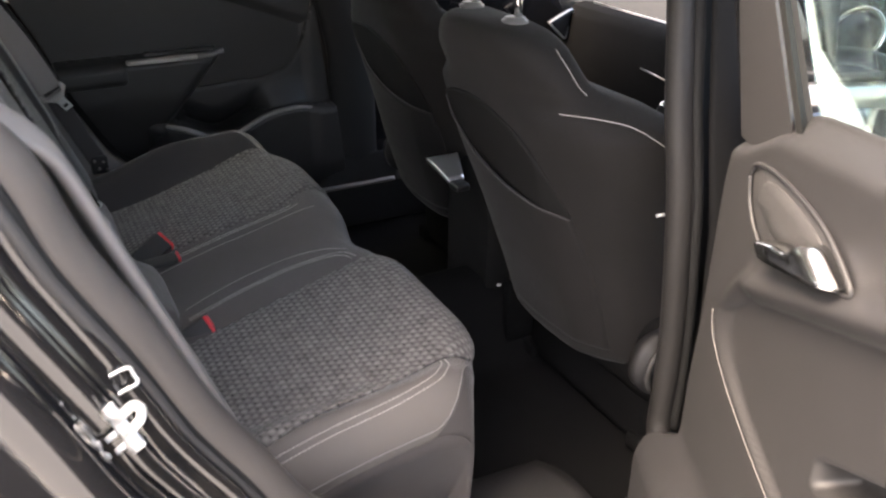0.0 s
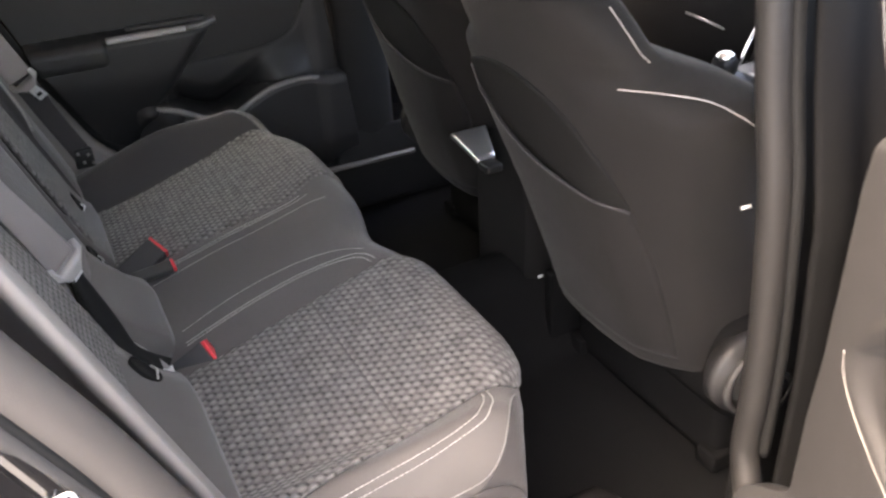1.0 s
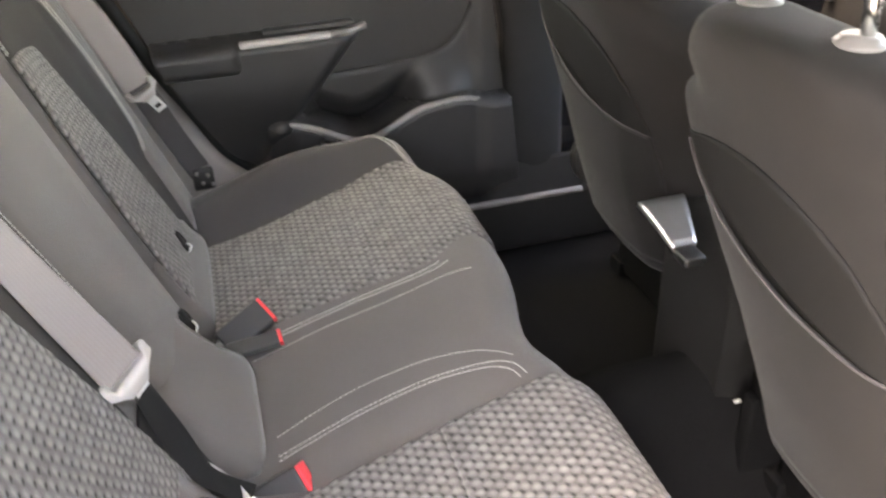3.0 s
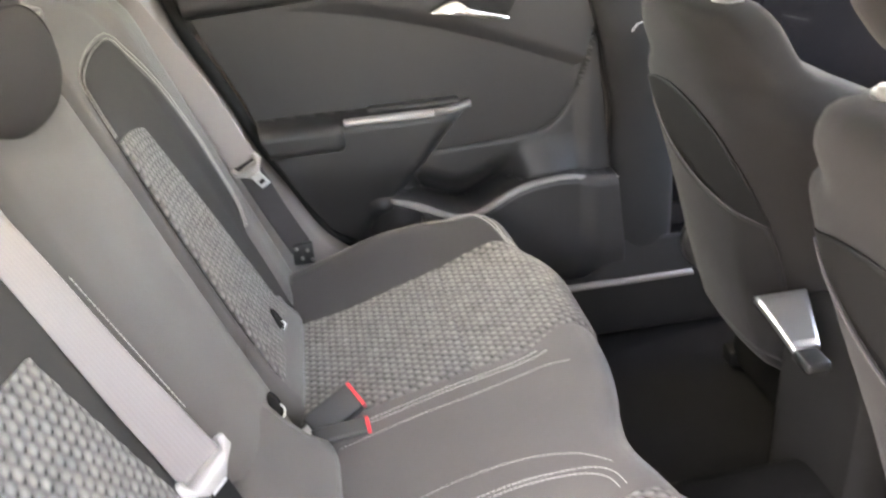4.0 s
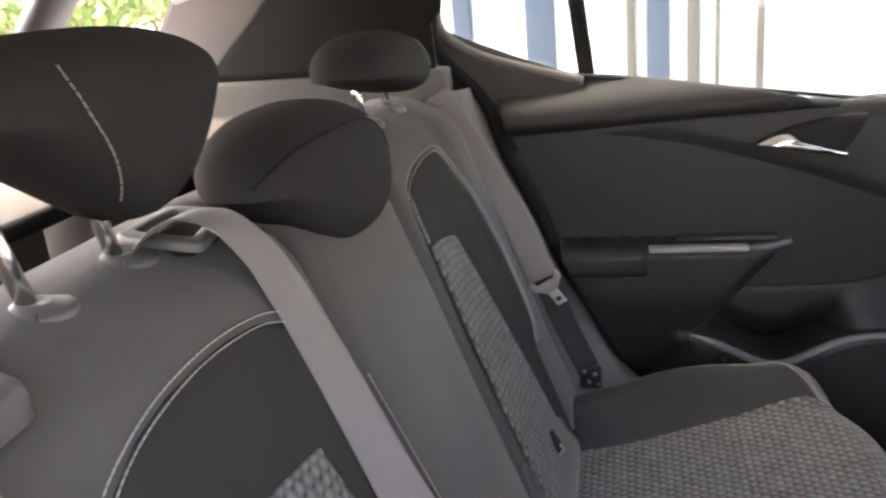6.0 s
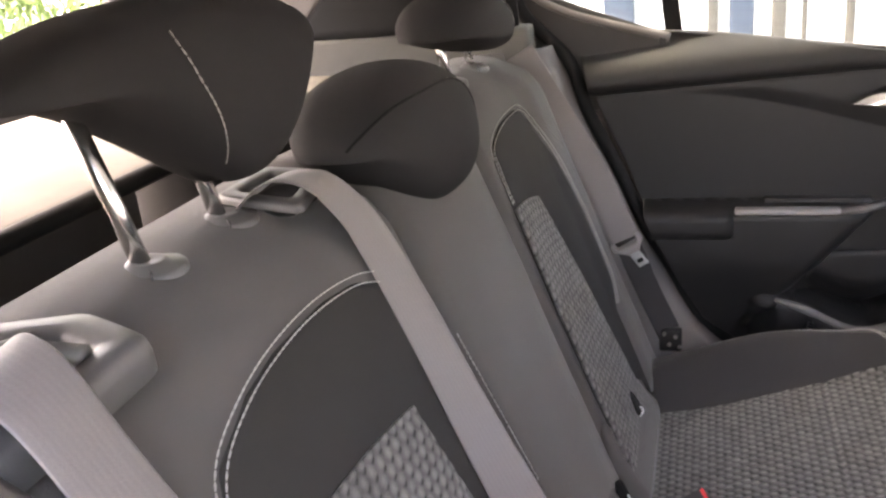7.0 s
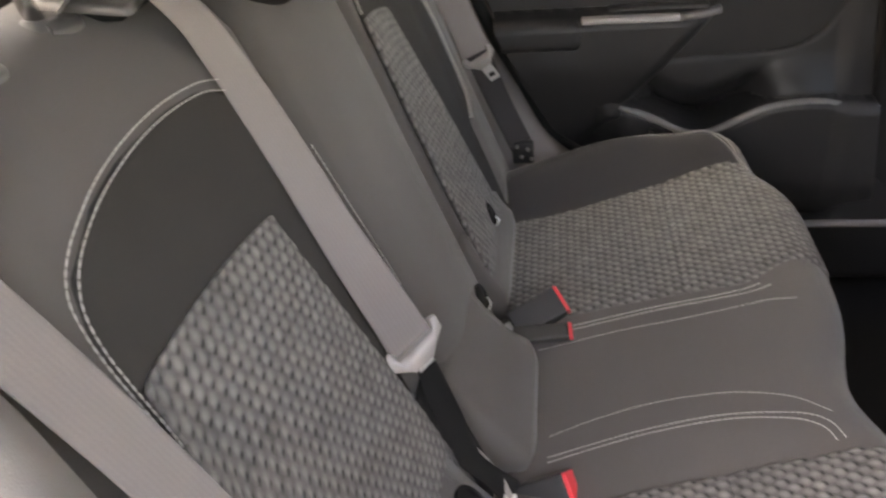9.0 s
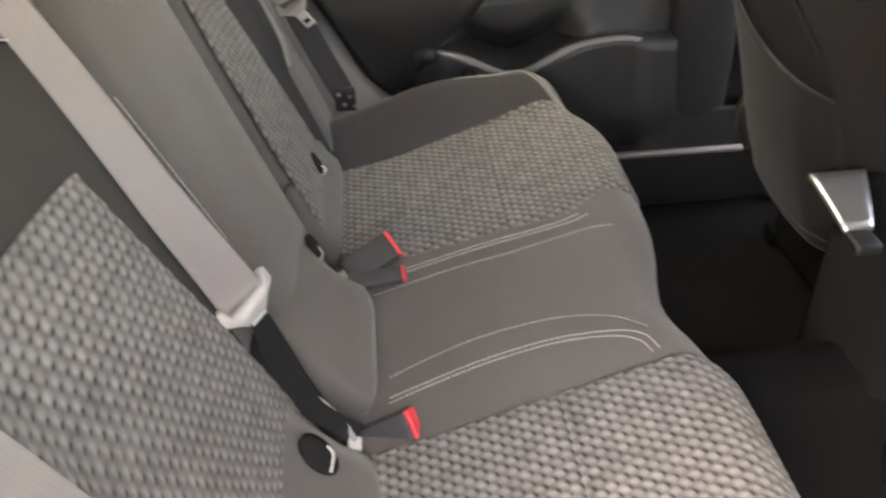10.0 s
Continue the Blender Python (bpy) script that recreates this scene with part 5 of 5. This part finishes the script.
part("stack_controls", loft([[(x, y, z) for x, z in ((1.334, 0.806), (1.349, 0.846), (1.356, 0.846), (1.345, 0.806))] for y in (CY - 0.066, CY + 0.066)]), SATIN, stack, "satin silver control strip")
for y in (CY - 0.042, CY, CY + 0.042):
    part("control_knob", disc(0.013, 0.014, pose(1.338, y, 0.828, 0, -70, 0), 20, 0.003), BLACK, stack)

part("foot_strip", tube(spline([(0.712, 0.090, 0.432), (0.726, 0.088, 0.412), (0.745, 0.075, 0.388), (0.755, 0.055, 0.374)], 20), 0.005, 8), PLASTIC_GREY, console, "grey edge strip at the console's foot")

# ---- dashboard and steering wheel ----
dash = thing("dashboard", "dark dashboard under the windscreen", "dashboard")
part("body", loft([[(x, y, z) for x, z in ((1.38, 0.50), (1.35, 0.72), (1.375, 0.835), (1.395, 0.858), (1.43, 0.866), (1.465, 0.861), (1.50, 0.80), (1.95, 0.70), (1.95, 0.5))] for y in (-0.70, -0.35, 0.0, 0.35, 0.66)]), DASH, dash)
part("top_strip", tube([(1.437, y, 0.8665) for y in (0.10, 0.30, 0.48, 0.62)], 0.003, 8), SATIN, dash, "thin bright strip along the dashboard's top")
part("trim_strip", tube([(1.355, 0.18, 0.752), (1.355, 0.24, 0.758), (1.355, 0.30, 0.762)], 0.0022, 8), SATIN, dash, "thin silver trim strip")
corner = [(1.300, 0.640, 0.818), (1.345, 0.640, 0.838), (1.374, 0.640, 0.848), (1.380, 0.640, 0.835), (1.370, 0.640, 0.800), (1.358, 0.640, 0.770), (1.330, 0.640, 0.790)]
vent = part("air_vent", slab([(x, z) for x, y, z in spline(corner + corner[:1], 40)], 0.641, 0.655), BLACK, dash, "black three-cornered air vent")
part("vent_rim", tube(spline(corner + corner[:1], 60), 0.0032, 8), SATIN, vent, "satin silver rim of the air vent")
pod = part("instrument_pod", pillow((1.44, -0.33, 0.940), (0.075, 0.19, 0.110), 3.0, 20, 32), BLACK, dash, "black instrument pod")
dial = part("dial", ring(0.054, 0.006, pose(1.352, -0.300, 0.966, 0, -66, 0), 40, 10), CHROME, pod, "chrome ring of a round dial")
part("dial_face", disc(0.050, 0.006, pose(1.357, -0.300, 0.965, 0, -66, 0), 32, 0.001), PLASTIC_SOFT, dial)
wheel = thing("steering_wheel", "dark steering wheel with a silver spoke", "steering wheel")
wm = pose(1.17, -0.40, 0.800, 0, -62, 0)
part("rim", ring(0.18, 0.016, wm, 48, 12), BLACK, wheel)
part("hub", disc(0.06, 0.05, wm, 28, 0.012), BLACK, wheel)
part("spoke", turned(box(-0.02, 0.02, -0.17, 0.17, -0.008, 0.008, 0.004), wm), SATIN, wheel)

# ---- near front door, closed ----
fd = tagged(new("door_3"), "closed black front door, its window sill and frame", "car door", kind="structure")
part("sill_trim", loft([[(x, y, z + o) for y, z in ((-0.786, 1.040), (-0.790, 1.062), (-0.776, 1.070), (-0.765, 1.066), (-0.765, 1.036))] for x, o in ((0.60, 0.022), (0.70, 0.008), (0.85, -0.006), (1.10, -0.022), (1.45, -0.035))]), SATIN, fd, "bright strip under the front window")
part("sill_seal", loft([[(x, y, z + o) for y, z in ((-0.782, 1.0705), (-0.782, 1.078), (-0.768, 1.078), (-0.768, 1.0705))] for x, o in ((0.60, 0.022), (0.70, 0.008), (0.85, -0.006), (1.10, -0.022), (1.45, -0.035))]), RUBBER, fd)
part("window_post", loft([[(a, -0.782 + k, z), (b, -0.780 + k, z), (b, -0.770 + k, z), (a, -0.772 + k, z)] for a, b, z, k in ((0.61, 0.662, 1.082, 0.0), (0.585, 0.640, 1.13, 0.008), (0.555, 0.604, 1.19, 0.02), (0.44, 0.50, 1.38, 0.10))]), PAINT, fd, "black painted window post", smooth=False)
part("outer_skin", sheet(lambda u, v: (0.60 + 0.14 * u, -0.79 + 0.005 * math.cos(v * 3), 0.40 + (0.66 - 0.01 * u) * v), 6, 20, 0.004), PAINT, fd)

# ---- near door opening: painted body, seal, striker ----
def jamb(u, v):
    """Painted step of the opening: a gutter beside the seal, then the striker's flange."""
    z = 0.42 + 0.80 * u
    xe = door_rear_edge(z) - 0.006
    x = xe - 0.022 * smooth01(v * 4) - 0.070 * v
    y = -0.668 - 0.105 * v - 0.016 * math.sin(v * math.pi * 2.0) + 0.10 * max(0, z - 0.85)
    return (x, y, z)


body = tagged(new("wall_body"), "glossy black painted car body round the rear door opening", "car body", kind="structure")
part("jamb", sheet(jamb, 60, 30, 0.004), PAINT, body)
part("flange", tube(spline([(door_rear_edge(z) - 0.030, -0.688 + 0.10 * max(0, z - 0.85), z) for z in (0.45, 0.55, 0.63, 0.72, 0.80, 0.90, 1.0, 1.09, 1.18)], 60), 0.012, 12), PAINT, body)
part("shoulder", tube(spline([(door_rear_edge(z) - 0.098, -0.752 + 0.13 * max(0, z - 0.85), z) for z in (0.45, 0.55, 0.63, 0.72, 0.80, 0.90, 1.0, 1.09, 1.18)], 60), 0.030, 18), PAINT, body)


def quarter(u, v):
    z = 0.50 + 0.80 * u
    xe = door_rear_edge(z) - 0.092
    return (xe - 0.60 * v, -0.772 - 0.05 * math.sin(min(1, v * 3.5) * math.pi / 2) + 0.16 * max(0, z - 0.80) + 0.05 * max(0, 0.8 - z), z)


part("rear_wing", sheet(quarter, 40, 30, 0.004), PAINT, body)
striker = thing("door_striker", "bright steel door striker bolted to the body", "striker")
sm = frame_at((-0.067, -0.728, 0.859), (-0.812, 0.098, -0.578), (0.411, -0.609, -0.681)) @ Matrix.Scale(0.8, 4)
base = part("plate", turned(box(-0.008, 0.008, -0.030, 0.030, -0.003, 0.003, 0.0025), sm), STEEL, striker)
part("loop", tube([sm @ Vector(p) for p in spline([(0.0, 0.008, 0), (-0.010, 0.008, 0.010), (-0.026, 0.006, 0.016), (-0.034, -0.002, 0.018), (-0.028, -0.010, 0.016), (-0.012, -0.010, 0.010), (0.0, -0.010, 0.0)], 40)], 0.0046, 12), STEEL, striker)
for k in (-1, 1):
    part("bolt", disc(0.008, 0.009, sm @ pose(0.0, 0.021 * k, 0.004), 12, 0.0015), STEEL, base)
    part("tab", turned(box(0.010, 0.022, 0.008 * k + 0.004, 0.008 * k + 0.011, -0.003, 0.003, 0.001), sm), STEEL, base)
clip = thing("body_clip", "small bare wire clip on the painted door jamb", "clip")
cm = frame_at((-0.063, -0.7005, 0.886), (0.93, -0.10, 0.35), (-0.35, -0.15, -0.92)) @ Matrix.Scale(0.95, 4)
part("wire", tube([cm @ Vector(p) for p in spline([(-0.014, -0.008, 0.002), (0.0, -0.009, 0.003), (0.014, -0.008, 0.002), (0.015, 0.0, 0.003), (0.014, 0.009, 0.002), (0.0, 0.010, 0.003), (-0.014, 0.009, 0.002), (-0.015, 0.0, 0.003), (-0.014, -0.008, 0.002)], 48)], 0.0017, 8), STEEL, clip)
arch_trim = tagged(part("trim_5", sheet(lambda u, v: (0.20 + 0.36 * u, -0.655 + 0.19 * v, 0.428 + 0.022 * math.sin(math.pi * v) - 0.035 * v - 0.02 * u), 16, 16, 0.006), PLASTIC_SOFT), "grey plastic sill cover beside the cushion", "trim", kind="structure")

# ---- rear window and tailgate frame ----
def hatch(y0, y1, x0, x1, z0, z1):
    return loft([[(x, y, z) for x, z in ((x0, z0), (x0 + 0.03, z0), (x1 + 0.03, z1), (x1, z1))] for y in (y0, y1)])


tagged(part("wall_hatch_low", box(-1.03, -0.97, -0.65, 0.62, 1.06, 1.12, 0.01), PLASTIC), "dark lower edge of the tailgate window", "tailgate", kind="structure")
tagged(part("wall_hatch_top", box(-0.80, -0.70, -0.60, 0.57, 1.36, 1.44, 0.01), PLASTIC), "dark upper edge of the tailgate window", "tailgate", kind="structure")
for k, (p, q) in enumerate((((0.50, 0.60)), ((-0.64, -0.54)))):
    tagged(part("wall_hatch_side_%d" % (k + 1), hatch(p, q, -1.02, -0.76, 1.08, 1.40), PLASTIC), "dark side of the tailgate window frame", "tailgate", kind="structure")

# ---- outside ----
facade = thing("facade", "white and blue clad building beyond the car", "building")
part("wall", box(-1.5, 10, 5.0, 5.3, 0, 7, 0.02), WHITE_CLAD, facade)
for x0, x1, mm in ((-1.02, -0.90, BLUE_CLAD), (-0.54, -0.35, BLUE_CLAD), (0.10, 0.16, TAN_CLAD), (0.23, 0.37, BLUE_CLAD), (0.48, 0.555, TAN_CLAD), (0.655, 0.675, TAN_CLAD), (0.90, 0.94, TAN_CLAD), (1.80, 1.83, TAN_CLAD)):
    part("column", box(x0, x1, 4.9, 4.995, 0, 7, 0.01), mm, facade)


def hedge():
    """A clipped bank of foliage: thousands of small tilted leaves over an uneven mound."""
    rng = random.Random(5)
    V, F = [], []
    for k in range(9000):
        x, y = rng.uniform(-11, -2.2), 7.2 + rng.gauss(0, 0.45)
        z = abs(rng.gauss(0, 0.5)) * (1.6 + 0.6 * noise.noise((x * 0.7, 0, 3))) + rng.random() * 1.9
        c = Vector((x, y, z))
        r = Euler((rng.uniform(0, 6), rng.uniform(0, 6), rng.uniform(0, 6))).to_matrix()
        w = rng.uniform(0.05, 0.11)
        o = len(V)
        V += [c + r @ Vector(p) * w for p in ((-1, 0, 0), (0, -0.45, 0.1), (1, 0, 0), (0, 0.45, 0.1))]
        F.append((o, o + 1, o + 2, o + 3))
    return V, F, None


tagged(part("hedge", hedge(), HEDGE, smooth=False), "green leafy hedge behind the car", "hedge", kind="stuff")
